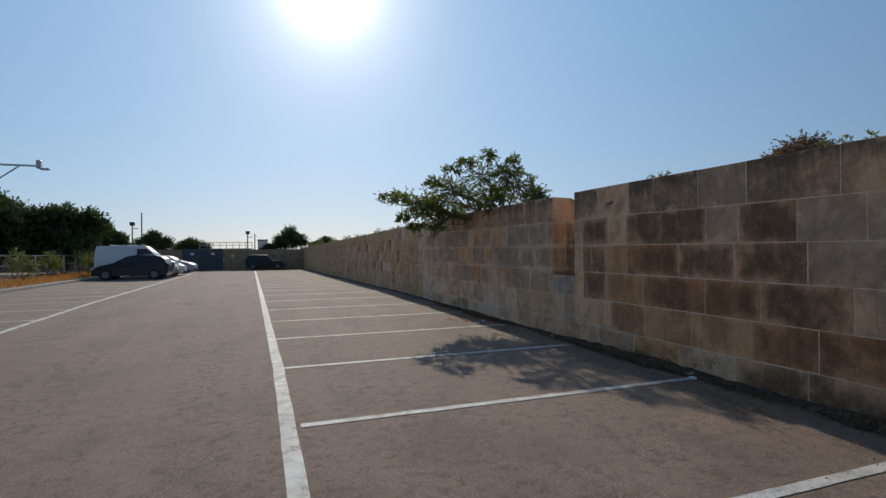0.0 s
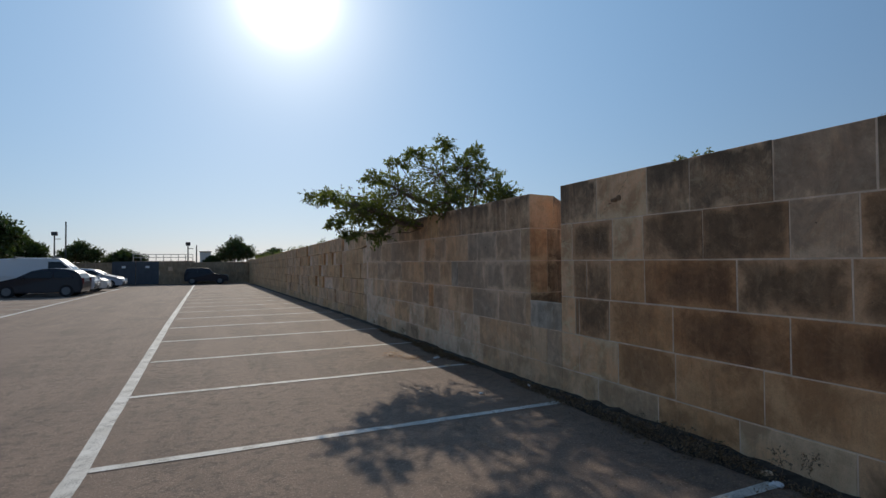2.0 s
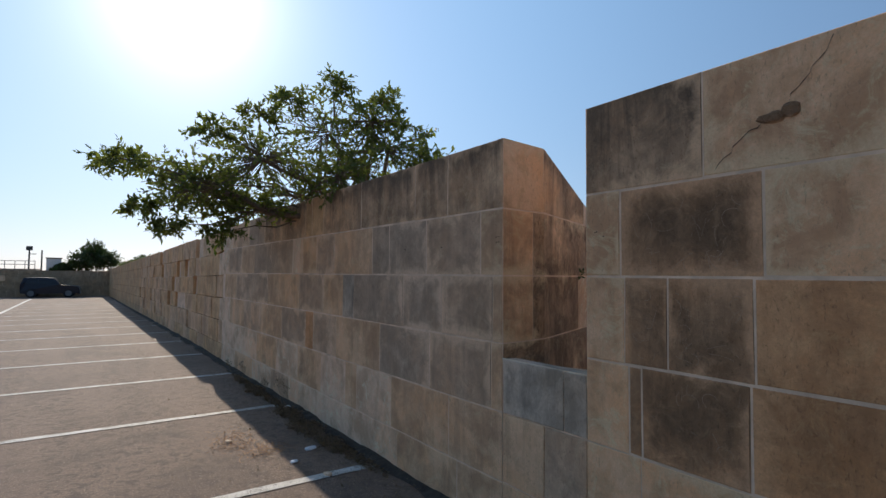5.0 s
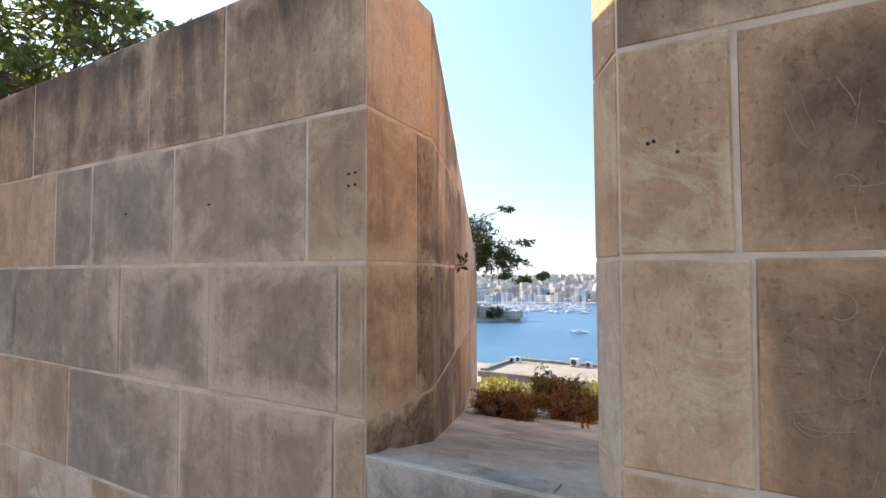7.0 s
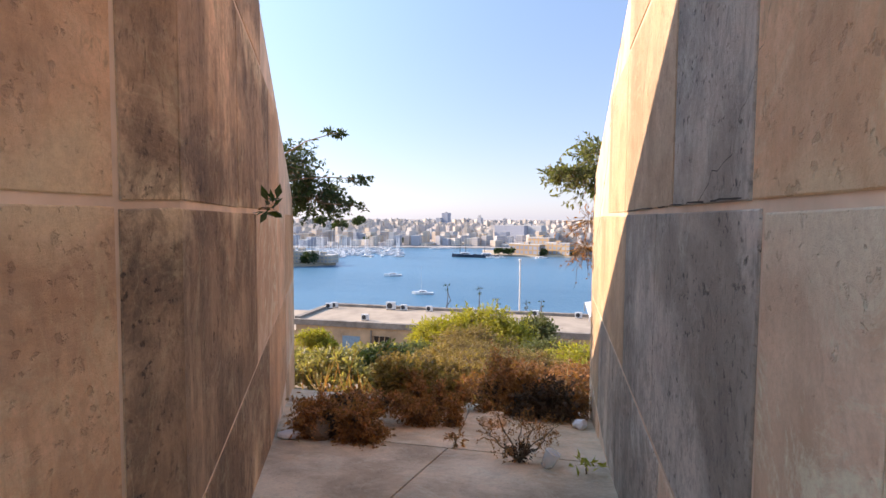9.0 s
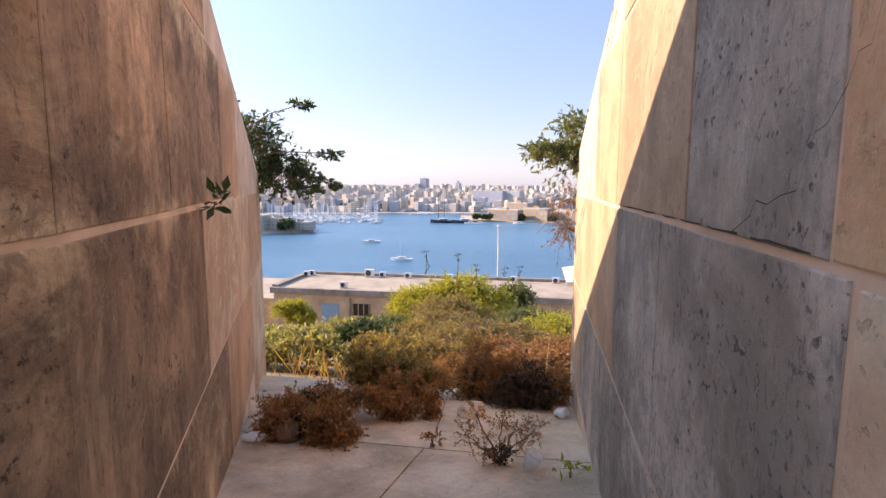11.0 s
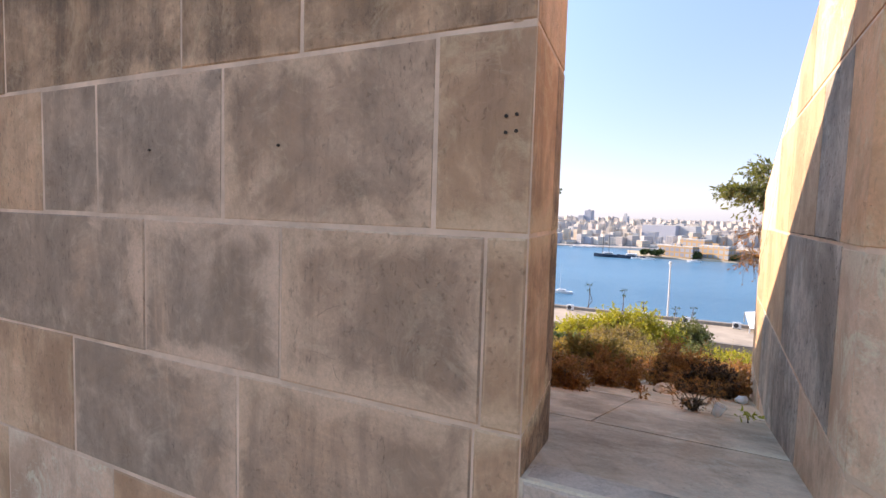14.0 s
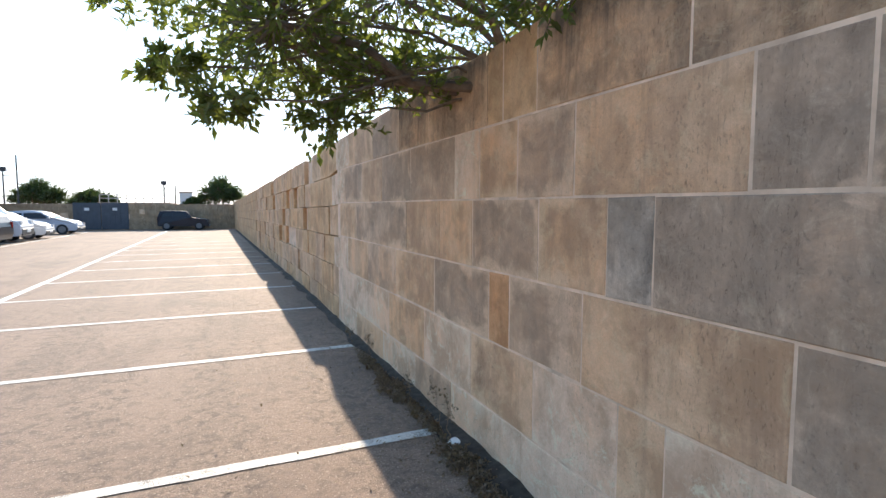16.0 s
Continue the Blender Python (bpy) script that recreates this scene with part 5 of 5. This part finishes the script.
for i, (az, d, r, z) in enumerate(((26.2, 510, 7, -40), (6.2, 650, 5, -41), (5.4, 648, 4, -41), (4.9, 648, 5, -41), (1.5, 648, 5, -42), (-1.8, 648, 4, -42), (20, 900, 9, -40), (16, 880, 8, -40), (23, 1100, 14, -22), (21, 1300, 14, -14), (25, 1280, 14, -14))):
    far_tree(az, d, r, z, 700 + i)


# ---- boats ----
HULL_W = plain("hull_white", (0.80, 0.80, 0.79), 0.3, var=0.04)
HULL_D = plain("hull_dark", (0.03, 0.045, 0.07), 0.3)
MAST = plain("mast_alloy", (0.70, 0.71, 0.72), 0.35, 0.3)
TIMBER = plain("dark_timber", (0.09, 0.065, 0.045), 0.7)


def boat(length, mat, mast_h, label, masts=1, cabin=True, mast_r=0.14):
    o = tagged(new("boat"), label, "boat", "boats in the harbour")
    bm = bmesh.new()
    secs = []
    for i in range(7):
        t = i / 6
        x = (t - 0.5) * length
        w = length * 0.15 * math.sin(math.pi * min(1, 0.22 + t * 0.78)) ** 0.7 if t < 1 else 0.03
        zt = length * 0.10 * (1 + 0.35 * t * t)
        secs.append([bm.verts.new(p) for p in ((x, -w, zt), (x, -w * 0.75, 0), (x, 0, -0.3), (x, w * 0.75, 0), (x, w, zt))])
    for a, b in zip(secs, secs[1:]):
        for k in range(4):
            bm.faces.new((a[k], a[k + 1], b[k + 1], b[k]))
        bm.faces.new((a[4], a[0], b[0], b[4]))
    bm.faces.new(secs[0])
    bm.faces.new(secs[-1][::-1])
    bmesh.ops.recalc_face_normals(bm, faces=bm.faces)
    part("hull", bm, mat, o)
    zt = length * 0.105
    if cabin:
        c = boxed("cabin", (-length * 0.2, -length * 0.08, zt), (length * 0.18, length * 0.08, zt + length * 0.08), HULL_W, o, bev=length * 0.02)
        boxed("window_strip", (-length * 0.15, -length * 0.083, zt + length * 0.03), (length * 0.12, length * 0.083, zt + length * 0.055), GLASS, c)
    for m in range(masts if mast_h else 0):
        bm = bmesh.new()
        bmesh.ops.create_cone(bm, segments=6, radius1=mast_r, radius2=mast_r * 0.6, depth=mast_h, cap_ends=True)
        bmesh.ops.translate(bm, verts=bm.verts, vec=(length * (0.06 + 0.22 * m - 0.1 * (masts - 1)), 0, zt + mast_h / 2))
        part("mast", bm, MAST if mat == HULL_W else TIMBER, o)
    return o


yacht = boat(13, HULL_W, 16, "white sailing yacht with furled sails lying at anchor")
px, py = polar(14.4, 320)
yacht.matrix_basis = pose(px, py, -45, 0, 0, 14.4 + 80)
small = boat(11, HULL_W, 19, "white sailing boat with a bare mast in the marina", mast_r=0.28)
px, py = polar(22, 700)
small.matrix_basis = pose(px, py, -45, 0, 0, 100)
motor = boat(14, HULL_W, 0, "white motor boat moored in the marina")
px, py = polar(20, 690)
motor.matrix_basis = pose(px, py, -45, 0, 0, 100)
rb2 = random.Random(12)
for k in range(170):
    az, d = rb2.uniform(16.8, 29), rb2.uniform(610, 785)
    px, py = polar(az, d)
    copy_thing(small if rb2.random() < 0.65 else motor, pose(px, py, -45, 0, 0, az + rb2.choice((90, 80, 100, 0, 180)) + rb2.uniform(-8, 8)))
for az, d in ((7.0, 615), (6.0, 612), (13.2, 775), (12.3, 780), (11.4, 785), (1.8, 618), (12.0, 225), (10.6, 230), (9.0, 228), (17.6, 420)):
    px, py = polar(az, d)
    copy_thing(motor, pose(px, py, -45, 0, 0, az + 85))
ship = boat(30, HULL_D, 34, "dark wooden schooner moored at the quay", 2, mast_r=0.35)
px, py = polar(9.9, 625)
ship.matrix_basis = pose(px, py, -45, 0, 0, 95)
ship = boat(30, HULL_D, 12, "dark blue working boat moored at the quay", 1, mast_r=0.3)
px, py = polar(7.6, 620)
ship.matrix_basis = pose(px, py, -45, 0, 0, 95)

# ---- cars ----
def car(label, paint, L=4.1, W=1.72, H=1.48, kind="hatch"):
    """A car along +x (nose at +x), wheels on z = 0: side profile lofted across its width."""
    o = tagged(new("car"), label, "car", "parked cars")
    shapes = {
        "hatch": ([(0.0, 0.30), (0.0, 0.52), (0.01, 0.64), (0.05, 0.82), (0.10, 0.92), (0.19, 0.98), (0.33, 1.0), (0.45, 0.985), (0.56, 0.92), (0.71, 0.69), (0.79, 0.63), (0.90, 0.56), (0.97, 0.47), (1.0, 0.37), (1.0, 0.22), (0.98, 0.16), (0.02, 0.16)], 0.64, 0.09, 0.68),
        "van": ([(0.0, 0.25), (0.0, 0.55), (0.0, 0.80), (0.02, 0.98), (0.2, 1.0), (0.45, 1.0), (0.62, 0.98), (0.80, 0.62), (0.88, 0.54), (0.97, 0.46), (1.0, 0.36), (1.0, 0.2), (0.98, 0.14), (0.02, 0.14)], 0.60, 0.45, 0.78),
        "suv": ([(0.0, 0.30), (0.0, 0.60), (0.01, 0.70), (0.05, 0.98), (0.15, 1.0), (0.35, 1.0), (0.55, 0.98), (0.67, 0.66), (0.78, 0.62), (0.97, 0.56), (1.0, 0.45), (1.0, 0.25), (0.98, 0.2), (0.02, 0.2)], 0.66, 0.05, 0.66),
    }
    prof, belt, g0, g1 = shapes[kind]
    bm = bmesh.new()
    secs = []
    for s, inset, sink in ((-1, 0.05, 0.03), (-0.96, 0.0, 0.0), (-0.6, -0.0, 0.0), (0, 0, -0.01), (0.6, 0, 0.0), (0.96, 0.0, 0.0), (1, 0.05, 0.03)):
        row = []
        for px_, pz_ in prof:
            tuck = 0.17 * max(0.0, (pz_ - belt) / (1 - belt)) if pz_ > belt else 0.0
            x = (px_ - 0.5) * L
            x -= math.copysign(inset * 0.8, px_ - 0.5) if px_ < 0.03 or px_ > 0.95 else 0
            row.append(bm.verts.new((x, s * W / 2 * (1 - tuck), (pz_ - (sink if pz_ > 0.9 else 0)) * H)))
        secs.append(row)
    n = len(prof)
    for a, b in zip(secs, secs[1:]):
        for k in range(n):
            bm.faces.new((a[k], a[(k + 1) % n], b[(k + 1) % n], b[k]))
    bm.faces.new(secs[0][::-1])
    bm.faces.new(secs[-1])
    bmesh.ops.recalc_face_normals(bm, faces=bm.faces)
    body = part("body", bm, paint, o, smooth=False)
    for sgn in (-1, 1):
        def side(x, z, out=0.006):
            t = 0.17 * max(0.0, (z - belt) / (1 - belt)) if z > belt else 0.0
            return ((x - 0.5) * L, sgn * (W / 2 * (1 - t) + out), z * H)
        z0, z1 = belt + 0.03, 0.90
        slant = 0.13
        cuts = [g0, (g0 + g1) / 2 - 0.06, g1] if kind != "van" else [0.50, g1]
        for a, b in zip(cuts, cuts[1:]):
            last, firstc = b == cuts[-1], a == cuts[0]
            q = [side(a + 0.012 + (0.0 if not firstc else 0.0), z0), side(b - 0.012, z0), side(b - 0.012 - (slant if last else 0), z1), side(a + 0.012 + (0.07 if firstc and kind != "van" else 0), z1)]
            back = [(x, y - sgn * 0.03, z) for x, y, z in q]
            f = [(0, 1, 2, 3), (4, 5, 6, 7)] + [(k, (k + 1) % 4, 4 + (k + 1) % 4, 4 + k) for k in range(4)]
            raw("side_window", q + back, f, GLASS, o)
        for wx in (0.18, 0.81):
            wheel = new("wheel")
            wheel.parent = o
            wheel.location = ((wx - 0.5) * L, sgn * (W / 2 - 0.08), 0.31)
            bm = bmesh.new()
            bmesh.ops.create_cone(bm, segments=22, radius1=0.31, radius2=0.31, depth=0.20, cap_ends=True)
            bmesh.ops.rotate(bm, verts=bm.verts, matrix=Matrix.Rotation(radians(90), 3, "X"))
            part("tyre", bm, RUBBER, wheel)
            bm = bmesh.new()
            bmesh.ops.create_cone(bm, segments=16, radius1=0.20, radius2=0.17, depth=0.03, cap_ends=True)
            bmesh.ops.rotate(bm, verts=bm.verts, matrix=Matrix.Rotation(radians(90 * sgn), 3, "X"))
            bmesh.ops.translate(bm, verts=bm.verts, vec=(0, sgn * 0.105, 0))
            part("rim", bm, RIM, wheel)
        boxed("headlight", (L * 0.455, sgn * W * 0.40 - 0.14, H * 0.40), (L * 0.497, sgn * W * 0.40 + 0.14, H * 0.48), WHITE, o, "clear headlight")
        boxed("tail_light", (-L * 0.502, sgn * W * 0.42 - 0.08, H * 0.48), (-L * 0.47, sgn * W * 0.42 + 0.08, H * 0.66), TAIL, o, "red tail light")
        boxed("mirror", (L * 0.13, sgn * (W / 2 + 0.08) - 0.07, H * 0.64), (L * 0.17, sgn * (W / 2 + 0.08) + 0.07, H * 0.72), paint, o, bev=0.02)
    i0 = 8 if kind == "hatch" else 6
    (xa, za), (xb, zb) = prof[i0], prof[i0 + 1]
    q = []
    for s in (-0.74, 0.74):
        q += [((xb - 0.5) * L + 0.012, s * W / 2, zb * H + 0.012), ((xa - 0.5) * L + 0.012, s * W / 2 * 0.88, za * H - 0.03)]
    raw("windscreen", [q[0], q[2], q[3], q[1]] + [(x - 0.04, y, z - 0.02) for x, y, z in (q[0], q[2], q[3], q[1])], [(0, 1, 2, 3), (4, 5, 6, 7), (0, 1, 5, 4), (1, 2, 6, 5), (2, 3, 7, 6), (3, 0, 4, 7)], GLASS, o)
    boxed("bumper", (L * 0.47, -W * 0.46, H * 0.16), (L * 0.505, W * 0.46, H * 0.30), DARKSTEEL, o, bev=0.015)
    boxed("number_plate", (L * 0.505, -0.26, H * 0.22), (L * 0.51, 0.26, H * 0.29), WHITE, o)
    return o


def carpaint(name, c, rough=0.3, metal=0.0):
    k = Mat(name, rough, metal)
    k.color(c)
    k.b.inputs["Coat Weight"].default_value = 0.1
    k.b.inputs["Specular IOR Level"].default_value = 0.3
    return k.m


RIM = plain("wheel_rim", (0.16, 0.165, 0.17), 0.5)
TAIL = carpaint("red_lens", (0.25, 0.01, 0.01), 0.2, 0)
c = car("dark blue grey hatchback parked tail outwards in a bay", carpaint("dark_grey_paint", (0.016, 0.020, 0.030)), 4.0, 1.7, 1.46)
c.matrix_basis = pose(-6.35, 36.4, gz(36.4), 0, 0, 176)
van = car("white panel van with roof bars parked beside a dark hatchback", carpaint("white_paint", (0.70, 0.70, 0.70), 0.35, 0), 4.5, 1.85, 2.05, "van")
van.matrix_basis = pose(-6.6, 39.2, gz(39.2))
for x in (-1.5, 0.2):
    boxed("roof_bar", (x, -0.85, 2.04), (x + 0.08, 0.85, 2.14), DARKSTEEL, van, "black roof bar")
c = car("pale silver hatchback parked in a bay", carpaint("pale_silver_paint", (0.50, 0.51, 0.52)), 3.9, 1.7, 1.45)
c.matrix_basis = pose(-6.1, 42.0, gz(42.0))
c = car("silver blue estate car parked near the far wall", carpaint("silver_blue_paint", (0.36, 0.40, 0.46)), 4.1, 1.72, 1.45)
c.matrix_basis = pose(-6.1, 48.6, gz(48.6), 0, 0, -4)
c = car("black off-road car parked in front of the far wall", carpaint("black_blue_paint", (0.008, 0.014, 0.026)), 3.45, 1.6, 1.42, "suv")
c.matrix_basis = pose(1.53, 53.6, gz(53.6), 0, 0, -4)

# ---- far end of the car park ----
end_wall = tagged(new("wall_far_end"), "low weathered stone wall closing the car park", "wall", kind="structure")
boxed("core", (-60, 55.05, -1.6), (6.0, 55.5, 1.62), CORE, end_wall)
rest = bmesh.new()
rw = random.Random(31)
for cz in range(6):
    x = -59.0
    while x < 5.1:
        xe = x + rw.uniform(0.5, 0.9)
        if not (-5.9 < x and xe < -2.1 and cz < 5):
            stone_mesh(rest, (x + 0.006, 55.04), (xe - 0.006, 55.04), -0.62 + cz * 0.375, -0.62 + cz * 0.375, -0.62 + cz * 0.375 + 0.37, -0.62 + cz * 0.375 + 0.37, 0.1, 0.005, rw.uniform(-0.003, 0.003))
        x = xe
tagged(obj("masonry", rest, FARWALL, end_wall), kind="stuff")
GATE = plain("slate_blue_paint", (0.06, 0.075, 0.095), 0.55, var=0.2, scale=3)
gate = tagged(new("metal_gate"), "closed slate blue double metal gate in the far wall", "gate")
gate.location = (-4.05, 54.98, gz(55))
for s in (-1, 1):
    x0, x1 = (-1.75, -0.02) if s < 0 else (0.02, 1.75)
    leaf_o = boxed("gate_leaf", (x0, -0.03, 0.04), (x1, 0.03, 2.02), GATE, gate)
    for k in range(5):
        xx = x0 + (x1 - x0) * (k + 0.5) / 5
        boxed("rib", (xx - 0.02, -0.055, 0.1), (xx + 0.02, -0.03, 1.96), GATE, leaf_o)
    boxed("notice", ((x0 + x1) / 2 - 0.15, -0.065, 1.45), ((x0 + x1) / 2 + 0.15, -0.057, 1.65), PLASTIC, leaf_o, "small pale notice")
for x, z, w in ((-6.35, 0.75, 0.5), (-1.4, 1.05, 0.35)):
    pl = tagged(new("wall_plaque"), "plain pale plaque fixed to the far wall", "sign")
    pl.location = (x, 54.98, z)
    boxed("plate", (-w / 2, -0.03, -0.2), (w / 2, 0.03, 0.2), STONES["salt"], pl)
    boxed("rim", (-w / 2 - 0.03, -0.02, -0.23), (w / 2 + 0.03, 0.04, 0.23), FARWALL, pl)
deck = tagged(new("raised_terrace"), "grey concrete terrace with a metal railing behind the wall", "terrace")
boxed("slab", (-4.6, 57, 0.6), (0.4, 64, 1.75), COPING, deck)
for k in range(9):
    x = -4.5 + k * 0.6
    boxed("post", (x, 57.1, 1.75), (x + 0.05, 57.15, 2.35), STEEL, deck)
for z in (2.32, 2.05):
    boxed("rail", (-4.5, 57.1, z), (0.35, 57.15, z + 0.05), STEEL, deck)
hut = tagged(new("roof_hut"), "small pale service hut behind the wall", "hut")
boxed("outer_wall", (0.9, 60, 0), (1.9, 61, 2.6), WHITE, hut)
boxed("roof", (0.85, 59.95, 2.6), (1.95, 61.05, 2.7), COPING, hut)


def post_lamp(x, y, h, label, head=True):
    o = tagged(new("mast_pole"), label, "pole")
    o.location = (x, y, gz(min(y, 55)))
    bm = bmesh.new()
    bmesh.ops.create_cone(bm, segments=8, radius1=0.07, radius2=0.05, depth=h, cap_ends=True)
    bmesh.ops.translate(bm, verts=bm.verts, vec=(0, 0, h / 2))
    part("shaft", bm, DARKSTEEL, o)
    if head:
        boxed("floodlight", (-0.2, -0.15, h - 0.2), (0.2, 0.15, h + 0.12), DARKSTEEL, o)
        boxed("bracket", (-0.05, -0.03, h - 0.5), (0.45, 0.03, h - 0.45), DARKSTEEL, o)
    return o


post_lamp(-10.0, 55.8, 4.4, "thin dark mast with a boxed floodlight")
post_lamp(-9.3, 56.2, 5.4, "thin bare dark mast beyond the wall", False)
post_lamp(-0.1, 58, 3.7, "short dark lamp mast behind the wall")
post_lamp(0.6, 60, 3.6, "short dark lamp mast behind the wall", False)

# ---- verge, fence and trees beyond the opposite bays ----
tagged(raw("verge", [(-8.72, -20, 0.10), (-8.72, 18, 0.10), (-8.72, 55, gz(55) + 0.10), (-30, 55, gz(55) + 0.25), (-30, 18, 0.25), (-30, -20, 0.25)], [(0, 1, 4, 5), (1, 2, 3, 4)], DRYSOIL), "dry earth verge with straw grass", "verge", kind="structure")
KERB = plain("kerb_concrete", (0.42, 0.39, 0.34), 0.9, var=0.25, scale=4)
kerb = tagged(new("kerb"), "worn pale concrete kerb along the bays", "kerb", kind="structure")
for k in range(62):
    y = -8 + k
    boxed("kerb_stone", (-8.78, y + 0.008, gz(y) - 0.1), (-8.62, y + 0.992, gz(y) + 0.12), KERB, kerb, bev=0.012)
rv = random.Random(55)
lv, lf = [], []
for i in range(7000):
    x, y = -8.85 - abs(rv.gauss(0, 1.6)), rv.uniform(2, 54.5)
    if x < -14:
        continue
    d = Vector((rv.uniform(-0.4, 0.4), rv.uniform(-0.4, 0.4), 1)).normalized()
    s = rv.uniform(0.1, 0.38)
    leaf(lv, lf, Vector((x, y, gz(y) + 0.1)), d, Vector((rv.uniform(-1, 1), rv.uniform(-1, 1), 0.1)), s, 0.03)
tagged(raw("dry_grass", lv, lf, LEAF_DRY), "dry straw grass on the verge", "grass", kind="stuff")
fence = tagged(new("fence"), "chain fence of steel posts and rails behind the verge", "fence")
for k in range(16):
    boxed("post", (-12.0, 10 + k * 2.6, gz(10 + k * 2.6)), (-11.93, 10.07 + k * 2.6, gz(10 + k * 2.6) + 1.5), STEEL, fence)
    y0, y1 = 10 + k * 2.6, 12.6 + k * 2.6
    for hgt in (0.35, 0.9, 1.45):
        raw("rail", [(-11.98, y0, gz(y0) + hgt), (-11.95, y0, gz(y0) + hgt), (-11.95, y1, gz(y1) + hgt), (-11.98, y1, gz(y1) + hgt), (-11.98, y0, gz(y0) + hgt + 0.04), (-11.95, y0, gz(y0) + hgt + 0.04), (-11.95, y1, gz(y1) + hgt + 0.04), (-11.98, y1, gz(y1) + hgt + 0.04)],
            [(0, 1, 2, 3), (4, 5, 6, 7), (0, 1, 5, 4), (1, 2, 6, 5), (2, 3, 7, 6), (3, 0, 4, 7)], STEEL, fence)
for i, (x, y, h) in enumerate(((-10.6, 27, 1.6), (-10.2, 31.5, 1.5), (-10.4, 35.5, 1.6), (-9.9, 24, 1.2), (-9.6, 40, 1.6), (-10.8, 21, 1.5), (-10.9, 38, 1.7), (-11.2, 29, 1.5), (-11.3, 33.5, 1.8), (-10.9, 43, 1.9))):
    plant("olive_sapling", (x, y, gz(y) + 0.1), [B(x, y, gz(y) + h * 0.75, 0.5, 0.55, h * 0.35), B(x + 0.2, y + 0.3, gz(y) + h * 0.55, 0.4, 0.4, h * 0.3)], 55, 9, 0.10, LEAF_MID, BARK, 800 + i, "thin dusty olive sapling on the verge", "tree", 0.03, group="saplings on the verge")
for i, (x, y, zc, r, rz) in enumerate(((-17.0, 46, 3.4, 3.9, 3.0), (-13.1, 48, 2.9, 3.0, 2.5), (-21, 45, 3.4, 3.9, 3.0), (-11.6, 52, 2.2, 2.0, 1.8), (-25, 44, 3.4, 3.6, 3.0))):
    bl = [B(x + math.cos(a) * r * 0.55, y + math.sin(a) * r * 0.55, zc + 0.35 * rz * math.sin(3 * a + i), r * 0.55, r * 0.55, rz * 0.55) for a in (0, 1.05, 2.1, 3.15, 4.2, 5.25)] + [B(x, y, zc + rz * 0.45, r * 0.55, r * 0.55, rz * 0.5), B(x, y - 1, zc - rz * 0.5, r * 0.8, r * 0.7, rz * 0.5)]
    plant("pine_tree", (x, y, gz(y)), bl, 170, 13, 0.32, LEAF_PINE, BARK, 820 + i, "broad dark green umbrella pine beyond the fence", "tree", 0.16, group="pines beyond the fence")
for i, (x, y, zc, r, rz) in enumerate(((4.2, 59.5, 2.5, 2.0, 1.8), (-5.6, 61, 1.9, 2.0, 1.1), (-8.8, 59, 2.2, 2.0, 1.5), (7.7, 57.5, 2.0, 1.9, 1.0), (2.0, 60, 1.6, 0.9, 0.7))):
    bl = [B(x + math.cos(a) * r * 0.5, y + math.sin(a) * r * 0.5, zc + 0.3 * rz * math.sin(2 * a), r * 0.55, r * 0.55, rz * 0.6) for a in (0, 1.5, 3.0, 4.5)] + [B(x, y, zc + rz * 0.4, r * 0.5, r * 0.5, rz * 0.6)]
    plant("round_tree", (x, y, -0.8), bl, 190, 12, 0.2, LEAF_PINE, BARK, 840 + i, "dense rounded dark green tree behind the far wall", "tree", 0.08, group="trees behind the far wall")
lamp = tagged(new("street_lamp"), "grey steel lamp post with a braced side arm", "street lamp")
lamp.location = (-10.75, 30, gz(30) + 0.1)
bm = bmesh.new()
bmesh.ops.create_cone(bm, segments=10, radius1=0.09, radius2=0.06, depth=5.55, cap_ends=True)
bmesh.ops.translate(bm, verts=bm.verts, vec=(0, 0, 2.775))
part("shaft", bm, STEEL, lamp)
boxed("arm", (0, -0.035, 5.48), (1.75, 0.035, 5.56), STEEL, lamp)
wv, wf = [], []
tube(wv, wf, [Vector((0, 0, 4.75)), Vector((0.5, 0, 5.15)), Vector((0.95, 0, 5.5))], 0.03, 0.03, 6)
raw("brace", wv, wf, STEEL, lamp)
boxed("lamp_head", (1.6, -0.12, 5.4), (1.78, 0.12, 5.78), STEEL, lamp, bev=0.02)
boxed("lamp_visor", (1.74, -0.1, 5.34), (2.1, 0.1, 5.42), STEEL, lamp)
tagged(raw("boundary_wall_near", [(-60, -30, -1), (5.3, -30, -1), (5.3, -30, 2.3), (-60, -30, 2.3), (-60, -30.4, -1), (5.3, -30.4, -1), (5.3, -30.4, 2.3), (-60, -30.4, 2.3)], [(3, 2, 1, 0), (4, 5, 6, 7), (2, 3, 7, 6)], STONE_REST), "plain stone wall closing the near end", "wall", kind="structure")
